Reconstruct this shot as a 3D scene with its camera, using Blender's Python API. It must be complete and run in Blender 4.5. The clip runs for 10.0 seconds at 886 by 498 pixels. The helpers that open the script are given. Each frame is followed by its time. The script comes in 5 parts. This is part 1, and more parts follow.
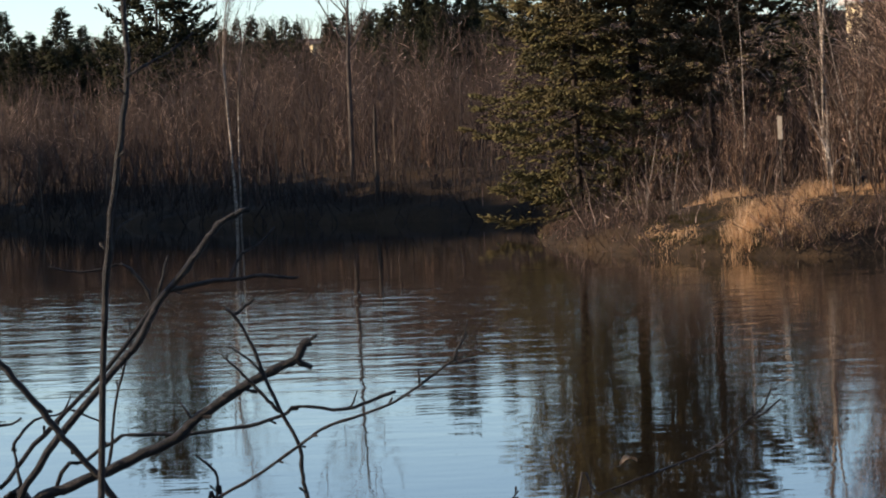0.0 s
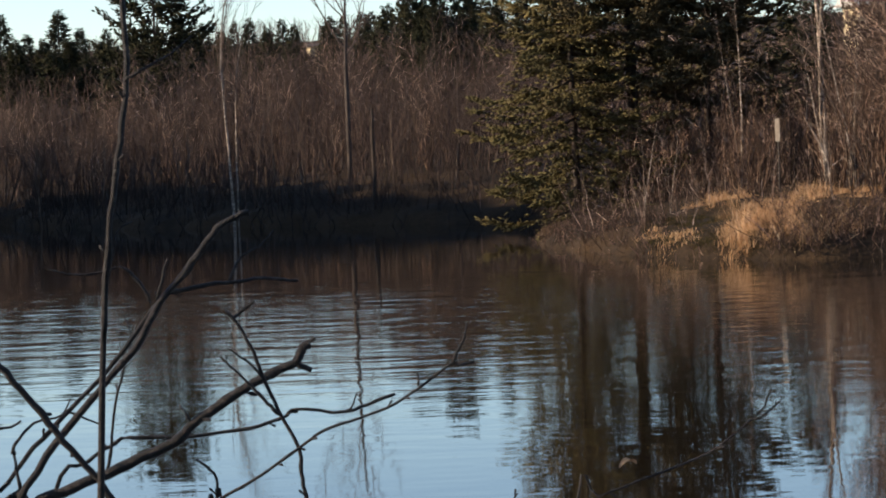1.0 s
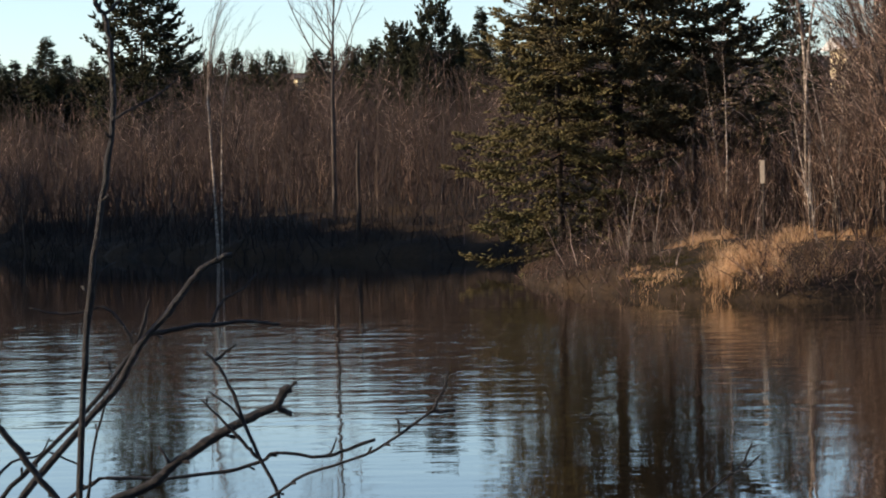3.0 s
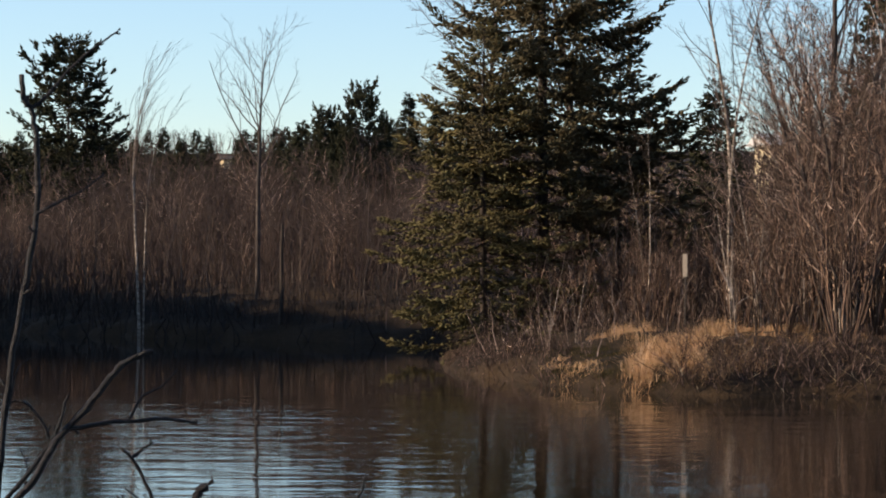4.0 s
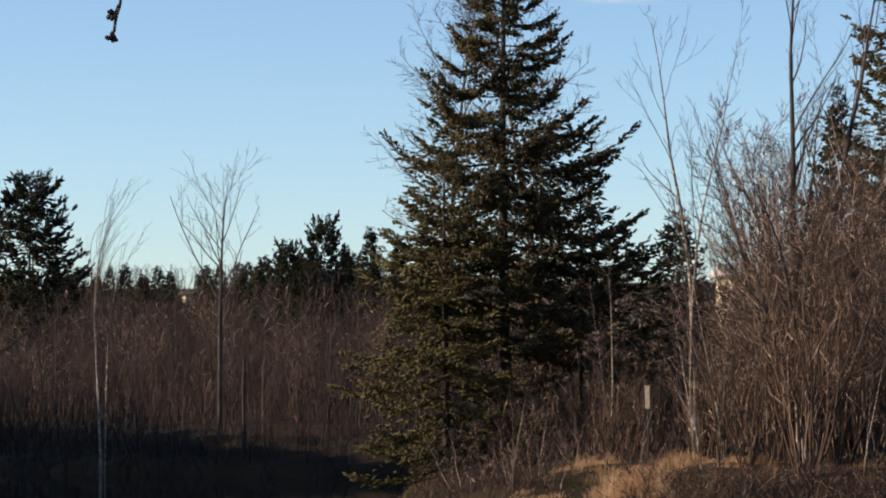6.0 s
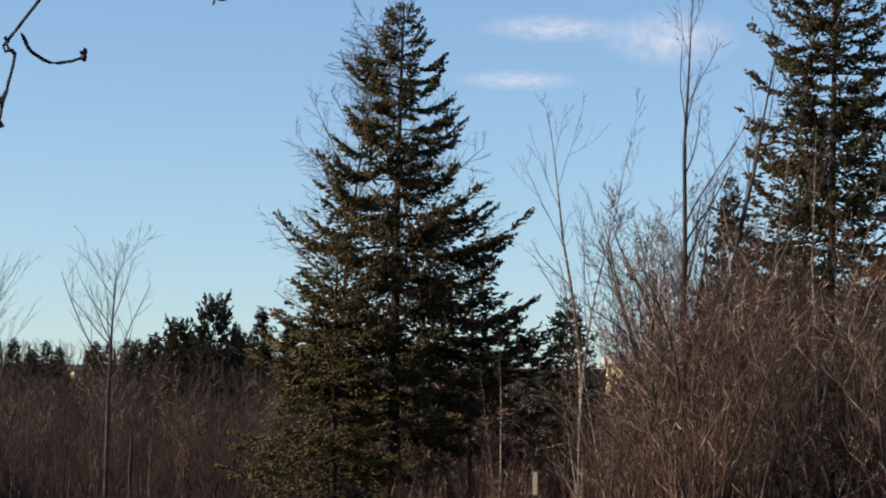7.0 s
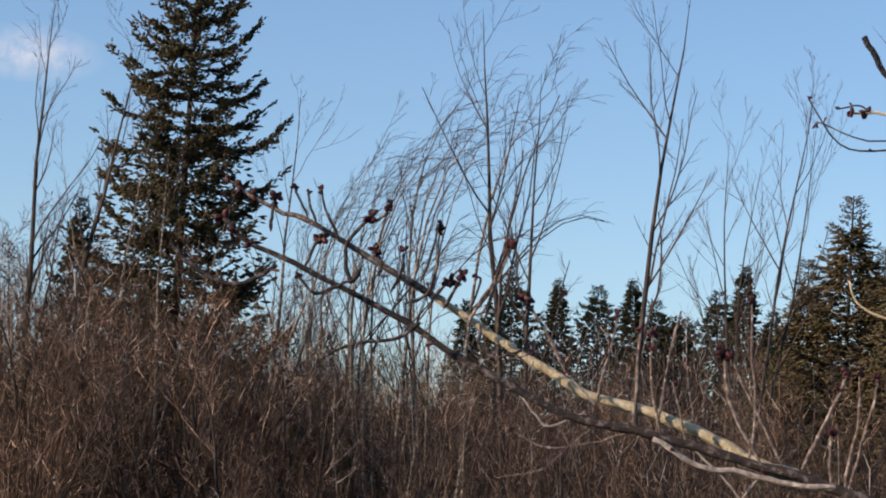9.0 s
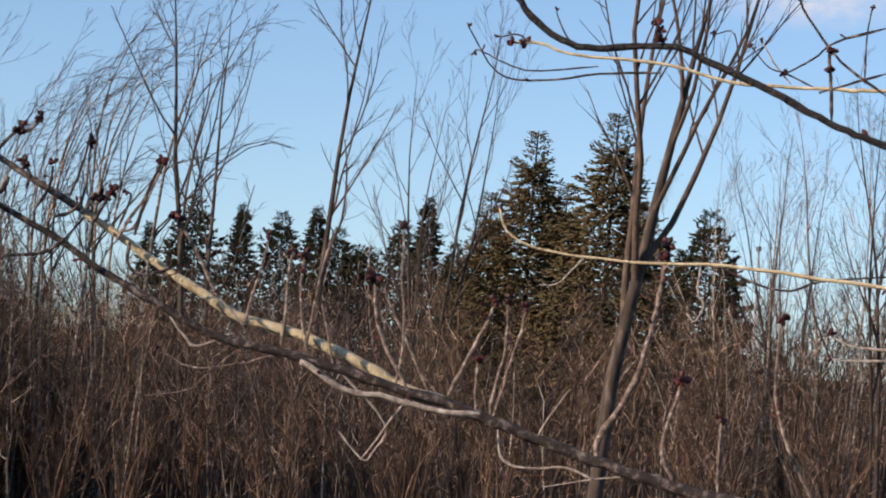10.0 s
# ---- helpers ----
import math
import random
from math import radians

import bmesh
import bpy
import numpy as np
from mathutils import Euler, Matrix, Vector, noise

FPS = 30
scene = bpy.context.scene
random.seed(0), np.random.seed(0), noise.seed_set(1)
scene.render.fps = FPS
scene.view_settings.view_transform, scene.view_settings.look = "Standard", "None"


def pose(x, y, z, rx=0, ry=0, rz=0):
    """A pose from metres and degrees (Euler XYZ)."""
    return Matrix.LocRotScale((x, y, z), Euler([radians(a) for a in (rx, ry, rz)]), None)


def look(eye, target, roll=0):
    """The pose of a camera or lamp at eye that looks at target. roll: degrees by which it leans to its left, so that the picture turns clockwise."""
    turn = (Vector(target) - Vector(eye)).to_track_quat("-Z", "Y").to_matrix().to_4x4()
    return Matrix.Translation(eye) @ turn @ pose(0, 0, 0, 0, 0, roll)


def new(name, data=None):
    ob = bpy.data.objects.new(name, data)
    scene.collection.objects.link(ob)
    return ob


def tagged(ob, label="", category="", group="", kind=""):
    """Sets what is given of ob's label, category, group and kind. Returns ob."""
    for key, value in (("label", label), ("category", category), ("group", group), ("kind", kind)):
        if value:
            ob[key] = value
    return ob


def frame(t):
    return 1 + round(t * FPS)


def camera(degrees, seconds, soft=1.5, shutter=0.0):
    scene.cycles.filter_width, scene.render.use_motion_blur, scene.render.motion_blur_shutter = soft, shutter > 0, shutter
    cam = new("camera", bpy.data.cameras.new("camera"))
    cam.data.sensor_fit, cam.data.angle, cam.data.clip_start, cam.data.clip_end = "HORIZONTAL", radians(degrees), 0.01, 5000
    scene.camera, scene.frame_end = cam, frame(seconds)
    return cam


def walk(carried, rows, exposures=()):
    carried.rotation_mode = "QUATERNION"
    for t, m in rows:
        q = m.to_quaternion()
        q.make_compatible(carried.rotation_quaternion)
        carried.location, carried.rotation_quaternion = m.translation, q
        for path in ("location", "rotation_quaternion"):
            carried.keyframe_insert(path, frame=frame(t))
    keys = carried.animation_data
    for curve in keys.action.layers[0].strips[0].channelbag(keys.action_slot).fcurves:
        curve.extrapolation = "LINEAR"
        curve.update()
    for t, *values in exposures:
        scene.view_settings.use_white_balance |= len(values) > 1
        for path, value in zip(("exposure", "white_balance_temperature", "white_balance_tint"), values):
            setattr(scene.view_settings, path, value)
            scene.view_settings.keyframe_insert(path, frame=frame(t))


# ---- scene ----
cam = camera(19.29, 10.0, soft=2.0)
PATH = [
    (0.0, look((0.0000, 0.0000, 3.0000), (0.000, 49.966, 1.168), -2.35)),
    (0.5, look((-0.0008, -0.0003, 3.0008), (0.096, 49.965, 1.132), -2.36)),
    (1.0, look((-0.0017, -0.0004, 3.0001), (0.048, 49.968, 1.215), -2.39)),
    (1.5, look((-0.0018, -0.0002, 2.9997), (0.028, 49.965, 1.130), -2.32)),
    (2.0, look((-0.0005, 0.0006, 2.9993), (0.030, 49.963, 1.052), -2.30)),
    (2.2, look((-0.0003, -0.0004, 2.9992), (0.033, 49.963, 1.089), -2.25)),
    (3.3, look((-0.0022, 0.0027, 3.0185), (0.793, 49.993, 2.403), -0.54)),
    (3.5, look((-0.0024, 0.0024, 3.0226), (1.151, 49.989, 2.798), -0.10)),
    (4.0, look((-0.0010, -0.0008, 3.0278), (1.879, 49.961, 3.521), 0.36)),
    (4.5, look((-0.0024, -0.0025, 3.0298), (2.175, 49.944, 3.790), 0.32)),
    (5.0, look((-0.0053, -0.0075, 3.0325), (2.202, 49.931, 4.154), 0.26)),
    (6.3, look((0.0375, -0.0031, 3.0510), (2.774, 49.788, 6.700), -0.30)),
    (6.5, look((0.0371, -0.0051, 3.0534), (3.185, 49.736, 7.046), 0.01)),
    (7.0, look((0.0399, -0.0080, 3.0580), (4.663, 49.561, 7.696), 0.99)),
    (7.2, look((0.0601, -0.0103, 3.0602), (5.638, 49.435, 7.962), 1.43)),
    (7.4, look((0.0839, -0.0145, 3.0627), (6.748, 49.265, 8.267), 1.65)),
    (7.5, look((0.1014, -0.0181, 3.0643), (7.506, 49.135, 8.465), 1.97)),
    (8.0, look((0.1079, -0.0155, 3.0682), (10.379, 48.539, 9.146), 2.56)),
    (8.4, look((0.1142, -0.0150, 3.0706), (12.905, 47.922, 9.274), 3.08)),
    (8.5, look((0.1173, -0.0150, 3.0704), (13.790, 47.682, 9.235), 3.00)),
    (9.0, look((0.1245, -0.0388, 3.0633), (16.789, 46.785, 8.523), 2.77)),
    (9.5, look((0.1471, -0.0337, 3.0584), (19.290, 45.926, 7.666), 2.77)),
    (9.9, look((0.1617, -0.0329, 3.0600), (21.808, 44.827, 7.422), 3.64)),
    (10.0, look((0.1609, -0.0311, 3.0621), (22.478, 44.495, 7.465), 3.97)),
]
walk(cam, PATH, [(0.0, 1.06, 6150.0, 13.5), (2.2, 1.06, 6150.0, 13.5), (5.0, 0.73, 5980.0, 12.8), (6.5, 0.62, 5900.0, 12.0), (8.0, 0.43, 5770.0, 12.0), (10.0, 0.55, 5930.0, 14.5)])

# ---- world, sun, exposure ----
SUN_AZ, SUN_EL = -91.0, 21.0   # degrees, clockwise from +y; above the horizon
world = bpy.data.worlds.new("sky")
scene.world = world
world.use_nodes = True
wn = world.node_tree
wn.nodes.clear()
sky = wn.nodes.new("ShaderNodeTexSky")
sky.sky_type = "NISHITA"
sky.sun_disc = False
sky.sun_elevation = radians(SUN_EL)
sky.sun_rotation = radians(SUN_AZ)
sky.altitude = 100
sky.air_density, sky.dust_density, sky.ozone_density = 1.0, 0.3, 2.2
bg = wn.nodes.new("ShaderNodeBackground")
bg.inputs["Strength"].default_value = 0.1
wo = wn.nodes.new("ShaderNodeOutputWorld")
wn.links.new(sky.outputs[0], bg.inputs["Color"])
wn.links.new(bg.outputs[0], wo.inputs["Surface"])

sun_data = bpy.data.lights.new("sun", "SUN")
sun_data.energy, sun_data.angle, sun_data.color = 5.0, radians(0.55), (1.0, 0.77, 0.52)
sun = new("sun", sun_data)
sv = Vector((math.sin(radians(SUN_AZ)) * math.cos(radians(SUN_EL)), math.cos(radians(SUN_AZ)) * math.cos(radians(SUN_EL)), math.sin(radians(SUN_EL))))
sun.matrix_world = look(sv * 200, (0, 0, 0))


# ---- materials ----
class Mat:
    """A small builder for node materials."""

    def __init__(self, name, rough=0.8, metal=0.0, spec=0.3):
        self.m = bpy.data.materials.new(name)
        self.m.use_nodes = True
        self.t = self.m.node_tree
        self.b = self.t.nodes["Principled BSDF"]
        self.b.inputs["Roughness"].default_value = rough
        self.b.inputs["Metallic"].default_value = metal
        self.b.inputs["Specular IOR Level"].default_value = spec

    def node(self, kind, **values):
        n = self.t.nodes.new(kind)
        for k, v in values.items():
            n.inputs[k].default_value = v
        return n

    def link(self, a, b):
        self.t.links.new(a, b)

    def coords(self, scale=(1, 1, 1), space="Object"):
        tc, mp = self.node("ShaderNodeTexCoord"), self.node("ShaderNodeMapping")
        mp.inputs["Scale"].default_value = scale
        self.link(tc.outputs[space], mp.inputs["Vector"])
        return mp.outputs["Vector"]

    def noise(self, scale, detail=4.0, stretch=(1, 1, 1), rough=0.6):
        n = self.node("ShaderNodeTexNoise", Scale=scale, Detail=detail, Roughness=rough)
        self.link(self.coords(stretch), n.inputs["Vector"])
        return n.outputs["Fac"]

    def ramp(self, fac, *stops):
        r = self.node("ShaderNodeValToRGB")
        while len(r.color_ramp.elements) < len(stops):
            r.color_ramp.elements.new(0.5)
        for e, (p, c) in zip(r.color_ramp.elements, stops):
            e.position, e.color = p, (*c, 1)
        self.link(fac, r.inputs["Fac"])
        return r.outputs["Color"]

    def mix(self, fac, a, b, mode="MIX"):
        n = self.t.nodes.new("ShaderNodeMix")
        n.data_type, n.blend_type = "RGBA", mode
        for s, v in ((n.inputs[0], fac), (n.inputs[6], a), (n.inputs[7], b)):
            if isinstance(v, (int, float)):
                s.default_value = v
            elif isinstance(v, tuple):
                s.default_value = (*v, 1)
            else:
                self.link(v, s)
        return n.outputs[2]

    def island(self):
        return self.node("ShaderNodeNewGeometry").outputs["Random Per Island"]

    def each(self):
        return self.node("ShaderNodeObjectInfo").outputs["Random"]

    def colour(self, c):
        self.link(c, self.b.inputs["Base Color"])
        return self

    def bump(self, height, strength=0.3, distance=0.02):
        n = self.node("ShaderNodeBump", Strength=strength, Distance=distance)
        self.link(height, n.inputs["Height"])
        self.link(n.outputs["Normal"], self.b.inputs["Normal"])
        return self


def bark(name, dark, mid, light, scale=6.0, stretch=(1, 1, 0.3), rough=0.85, vary=True, stand=0.0):
    m = Mat(name, rough)
    base = m.ramp(m.noise(scale, 6, stretch), (0.3, dark), (0.52, mid), (0.72, light))
    tint = m.ramp(m.island(), (0.0, (0.2, 0.18, 0.165)), (0.55, (0.42, 0.39, 0.37)), (0.78, (1.2, 1.2, 1.2)), (0.9, (2.4, 2.6, 2.8)), (1.0, (3.4, 3.9, 4.4))) if vary else m.ramp(m.island(), (0.0, (0.75, 0.75, 0.75)), (1.0, (1.15, 1.12, 1.1)))
    both = m.mix(1.0, base, tint, "MULTIPLY")
    if stand:
        both = m.mix(1.0, both, m.ramp(m.noise(stand, 2), (0.36, (0.55, 0.52, 0.5)), (0.52, (0.95, 0.92, 0.9)), (0.66, (1.6, 1.55, 1.5))), "MULTIPLY")
    m.colour(both)
    return m.bump(m.noise(scale * 4, 5, stretch), 0.5, 0.02).m


M_BIRCH = bark("birch_bark", (0.045, 0.036, 0.03), (0.19, 0.155, 0.125), (0.6, 0.53, 0.45), 4.0, (1, 1, 2.2), vary=False)
M_TWIG = bark("bare_twig_bark", (0.035, 0.024, 0.019), (0.075, 0.053, 0.041), (0.15, 0.11, 0.086), 8.0, vary=False)
M_BRUSH = bark("brush_bark", (0.062, 0.038, 0.026), (0.155, 0.097, 0.066), (0.38, 0.27, 0.185), 4.0, stand=0.3)
M_GREYBARK = bark("grey_bark", (0.052, 0.034, 0.025), (0.125, 0.083, 0.06), (0.3, 0.21, 0.155), 5.0)
M_GREYTRUNK = bark("grey_trunk_bark", (0.02, 0.015, 0.0125), (0.048, 0.037, 0.031), (0.13, 0.103, 0.085), 5.0, vary=False)
M_BANK = bark("bank_twig_bark", (0.03, 0.018, 0.013), (0.075, 0.044, 0.031), (0.18, 0.115, 0.08), 6.0)
M_SPRUCEBARK = bark("spruce_bark", (0.014, 0.01, 0.008), (0.032, 0.023, 0.017), (0.062, 0.047, 0.036), 10.0, vary=False)
M_SAPLING = bark("sapling_bark", (0.06, 0.043, 0.033), (0.16, 0.12, 0.09), (0.4, 0.315, 0.24), 3.0)
M_FARBRUSH = bark("far_brush_bark", (0.03, 0.02, 0.0155), (0.062, 0.042, 0.033), (0.14, 0.1, 0.08), 2.0, (1, 1, 0.5), vary=False, stand=0.16)
# near-black brush colour that paints the band of shade along the far bank
M_SHORE = bark("shaded_brush_bark", (0.012, 0.009, 0.008), (0.021, 0.016, 0.0135), (0.038, 0.028, 0.024), 4.0, vary=False)
M_STRAW = bark("straw_scrub_bark", (0.12, 0.085, 0.045), (0.26, 0.19, 0.11), (0.42, 0.33, 0.2), 4.0)
# darker copy of maple_bark: shade in the colour, flecks for the lit top
M_MAPLE_SHADED = bark("shaded_maple_bark", (0.014, 0.01, 0.01), (0.045, 0.034, 0.032), (0.3, 0.25, 0.23), 120.0, (1, 1, 1), 0.75, vary=False)
M_MAPLE = bark("maple_bark", (0.38, 0.31, 0.19), (0.64, 0.54, 0.35), (0.8, 0.71, 0.5), 90.0, (1, 1, 1), 0.7, vary=False)
M_REDTWIG = bark("red_brown_twig_bark", (0.05, 0.034, 0.028), (0.2, 0.15, 0.125), (0.62, 0.53, 0.46), 160.0, (1, 1, 1), 0.6, vary=False)
M_GREYTWIG = bark("grey_twig_bark", (0.16, 0.13, 0.115), (0.4, 0.345, 0.305), (0.66, 0.6, 0.54), 150.0, (1, 1, 1), 0.6, vary=False)
# near-black maple bark: the upper limb's shade is put into its colour
M_DEEP_SHADE = bark("shade_dark_bark", (0.008, 0.007, 0.008), (0.018, 0.016, 0.018), (0.045, 0.04, 0.042), 90.0, (1, 1, 1), 0.5, vary=False)
M_ALDER = bark("alder_bark", (0.006, 0.005, 0.005), (0.012, 0.0095, 0.0085), (0.055, 0.044, 0.038), 140.0, (1, 1, 1), 0.6, vary=False)


def thin(m, share):
    """Lets part of the light through a thin leaf, blade or spray of needles."""
    tl, mx = m.node("ShaderNodeBsdfTranslucent"), m.node("ShaderNodeMixShader", Fac=share)
    m.link(m.b.inputs["Base Color"].links[0].from_socket, tl.inputs["Color"])
    m.link(m.b.outputs[0], mx.inputs[1])
    m.link(tl.outputs[0], mx.inputs[2])
    m.link(mx.outputs[0], m.t.nodes["Material Output"].inputs["Surface"])
    return m.m


def needles(name, dark, mid, light):
    m = Mat(name, 0.85, spec=0.08)
    a = m.ramp(m.island(), (0.0, dark), (0.55, mid), (1.0, light))
    b = m.ramp(m.noise(0.5, 3), (0.35, (0.75, 0.78, 0.72)), (0.7, (1.25, 1.12, 0.95)))
    m.colour(m.mix(1.0, a, b, "MULTIPLY"))
    return thin(m, 0.4)


M_NEEDLE = needles("spruce_needles", (0.082, 0.076, 0.052), (0.112, 0.1, 0.066), (0.147, 0.126, 0.08))
M_DULL = needles("dull_spruce_needles", (0.1, 0.09, 0.049), (0.145, 0.13, 0.068), (0.19, 0.17, 0.086))
M_OLIVE = needles("olive_spruce_needles", (0.105, 0.088, 0.056), (0.145, 0.122, 0.078), (0.19, 0.16, 0.1))
M_PINE = needles("pine_needles", (0.022, 0.026, 0.018), (0.036, 0.04, 0.026), (0.055, 0.056, 0.034))

M_BUD = Mat("red_buds", 0.55)
M_BUD.colour(M_BUD.ramp(M_BUD.island(), (0.0, (0.008, 0.003, 0.004)), (0.6, (0.02, 0.006, 0.007)), (1.0, (0.075, 0.016, 0.015))))
M_BUD = M_BUD.m

g = Mat("dead_grass", 0.75, spec=0.2)
g.colour(g.mix(1.0, g.ramp(g.island(), (0.0, (0.11, 0.07, 0.038)), (0.5, (0.25, 0.17, 0.095)), (1.0, (0.45, 0.33, 0.2))),
               g.ramp(g.noise(0.35, 3), (0.3, (0.5, 0.42, 0.36)), (0.65, (1.05, 1.0, 0.95))), "MULTIPLY"))
M_GRASS = thin(g, 0.45)

s = Mat("bank_soil", 0.95, spec=0.1)
s.colour(s.mix(s.ramp(s.noise(0.25, 5), (0.4, (0, 0, 0)), (0.6, (1, 1, 1))), s.ramp(s.noise(5, 6), (0.3, (0.009, 0.007, 0.005)), (0.7, (0.026, 0.018, 0.011))),
               s.ramp(s.noise(9, 6), (0.3, (0.02, 0.013, 0.007)), (0.7, (0.055, 0.035, 0.018)))))
s.bump(s.noise(7, 6), 0.8, 0.08)
M_SOIL = s.m

# paler copy of dead_grass: the sun on these tufts is coloured in
g = Mat("pale_straw", 0.75, spec=0.2)
g.colour(g.mix(1.0, g.ramp(g.island(), (0.0, (0.4, 0.25, 0.13)), (0.5, (0.6, 0.41, 0.235)), (1.0, (0.8, 0.6, 0.38))),
               g.ramp(g.noise(0.5, 3), (0.3, (0.75, 0.66, 0.58)), (0.65, (1.05, 1.0, 0.95))), "MULTIPLY"))
M_STRAWGRASS = thin(g, 0.45)

w = Mat("pond_water", 0.02, spec=0.5)
w.b.inputs["Base Color"].default_value = (0.012, 0.009, 0.006, 1)
w.b.inputs["IOR"].default_value = 1.6
long_wave = w.noise(1.0, 2, (0.45, 0.9, 1))
short_wave = w.noise(1.0, 2, (1.5, 3.4, 1))
# a breeze ruffles the middle of the pond; it lies calmer near either shore
sep = w.node("ShaderNodeSeparateXYZ")
w.link(w.coords(), sep.inputs[0])
drift = w.node("ShaderNodeMath")
drift.operation = "MULTIPLY_ADD"
drift.inputs[1].default_value = 26.0
w.link(w.noise(1.0, 3, (0.05, 0.09, 1)), drift.inputs[0])
w.link(sep.outputs["Y"], drift.inputs[2])
span = w.node("ShaderNodeMapRange")
span.inputs["From Min"].default_value, span.inputs["From Max"].default_value = 0.0, 130.0
w.link(drift.outputs[0], span.inputs["Value"])
patch = w.ramp(span.outputs["Result"], (0.22, (0.1, 0.1, 0.1)), (0.31, (0.2, 0.2, 0.2)), (0.38, (0.75, 0.75, 0.75)), (0.53, (1.15, 1.15, 1.15)), (0.6, (0.25, 0.25, 0.25)), (1.0, (0.1, 0.1, 0.1)))
add = w.node("ShaderNodeMath")
add.operation = "MULTIPLY_ADD"
add.inputs[1].default_value = 0.28
w.link(short_wave, add.inputs[0])
w.link(long_wave, add.inputs[2])
mul = w.node("ShaderNodeMath")
mul.operation = "MULTIPLY"
w.link(add.outputs[0], mul.inputs[0])
w.link(patch, mul.inputs[1])
w.bump(mul.outputs[0], 1.0, 0.02)
M_WATER = w.m


def plain(name, c, rough=0.8, grain=8.0, vary=0.25, metal=0.0):
    m = Mat(name, rough, metal)
    lo, hi = tuple(v * (1 - vary) for v in c), tuple(min(1, v * (1 + vary)) for v in c)
    m.colour(m.ramp(m.noise(grain, 5), (0.3, lo), (0.7, hi)))
    return m.bump(m.noise(grain * 5, 4), 0.2, 0.01).m


M_WALL_CREAM = plain("cream_siding", (0.6, 0.5, 0.32), 0.8, 1.2, 0.12)
M_WALL_WHITE = plain("white_siding", (0.8, 0.78, 0.72), 0.8, 1.2, 0.08)
M_WALL_GREY = plain("grey_siding", (0.5, 0.54, 0.58), 0.8, 1.2, 0.1)
M_ROOF = plain("dark_shingles", (0.09, 0.07, 0.06), 0.9, 3.0, 0.3)
M_ROOF_SNOW = plain("pale_roof", (0.4, 0.39, 0.37), 0.8, 1.0, 0.15)
M_BOARD = plain("weathered_board", (0.3, 0.25, 0.19), 0.85, 9.0, 0.25)
M_POST = plain("weathered_post", (0.05, 0.04, 0.032), 0.9, 12.0, 0.3)
M_LEAF = plain("dry_leaf", (0.36, 0.26, 0.17), 0.7, 60.0, 0.3)
M_POLE = plain("grey_metal_pole", (0.3, 0.3, 0.3), 0.5, 4.0, 0.15, 0.7)
gl = Mat("window_glass", 0.06, spec=0.5)
gl.b.inputs["Base Color"].default_value = (0.02, 0.025, 0.03, 1)
M_GLASS = gl.m


# ---- mesh tools ----
def mesh_of(name, verts, faces, mat, smooth=False):
    """A mesh from an (n, 3) array and a list of face arrays, each (m, 3) or (m, 4)."""
    me = bpy.data.meshes.new(name)
    verts = np.asarray(verts, np.float32)
    me.vertices.add(len(verts))
    me.vertices.foreach_set("co", verts.ravel())
    idx = np.concatenate([f.ravel() for f in faces]).astype(np.int32)
    size = np.concatenate([np.full(len(f), f.shape[1]) for f in faces]).astype(np.int32)
    me.loops.add(len(idx))
    me.loops.foreach_set("vertex_index", idx)
    me.polygons.add(len(size))
    me.polygons.foreach_set("loop_start", np.concatenate([[0], np.cumsum(size)[:-1]]).astype(np.int32))
    if smooth:
        me.polygons.foreach_set("use_smooth", np.ones(len(size), bool))
    me.materials.append(mat)
    me.update(calc_edges=True)
    return me


class Tubes:
    """Collects tapered tubes and makes one mesh of them."""

    def __init__(self):
        self.sets = {}

    def add(self, pts, radii, sides=3):
        self.sets.setdefault((len(pts), sides), []).append((pts, radii))

    def mesh(self, name, mat, smooth=False):
        V, F, base = [], [], 0
        for (n, k), items in self.sets.items():
            p = np.array([i[0] for i in items], float)
            r = np.array([i[1] for i in items], float)
            t = np.gradient(p, axis=1)
            t /= np.linalg.norm(t, axis=2, keepdims=True) + 1e-9
            ref = np.where(np.abs(t[:, :, 2:3]) > 0.8, np.array([1.0, 0.15, 0.0]), np.array([0.0, 0.1, 1.0]))
            ref = np.broadcast_to(ref[:, :1], t.shape)
            a = np.cross(t, ref)
            a /= np.linalg.norm(a, axis=2, keepdims=True) + 1e-9
            b = np.cross(t, a)
            ang = np.arange(k) * 2 * math.pi / k
            ring = p[:, :, None] + r[:, :, None, None] * (np.cos(ang)[:, None] * a[:, :, None] + np.sin(ang)[:, None] * b[:, :, None])
            m = len(items)
            V.append(ring.reshape(-1, 3))
            i0 = np.arange(m)[:, None, None] * n * k + np.arange(n - 1)[None, :, None] * k
            j, jn = np.arange(k), (np.arange(k) + 1) % k
            F.append(np.stack([i0 + j, i0 + jn, i0 + k + jn, i0 + k + j], -1).reshape(-1, 4) + base)
            base += m * n * k
        return mesh_of(name, np.concatenate(V), F, mat, smooth)


def thing(name, place, label, category, group="", kind=""):
    ob = new(name)
    ob.location = place
    return tagged(ob, label, category, group, kind)


def part(name, me, parent, label=""):
    ob = new(name, me)
    ob.parent = parent
    return tagged(ob, label) if label else ob


def box_mesh(name, size, at, mat, bevel=0.0, turn=0.0):
    bm = bmesh.new()
    bmesh.ops.create_cube(bm, size=1, matrix=Matrix.Translation(at) @ Matrix.Rotation(turn, 4, "Z") @ Matrix.Diagonal((*size, 1)))
    if bevel:
        bmesh.ops.bevel(bm, geom=bm.edges[:], offset=bevel, segments=2, affect="EDGES")
    me = bpy.data.meshes.new(name)
    bm.to_mesh(me)
    bm.free()
    me.materials.append(mat)
    return me


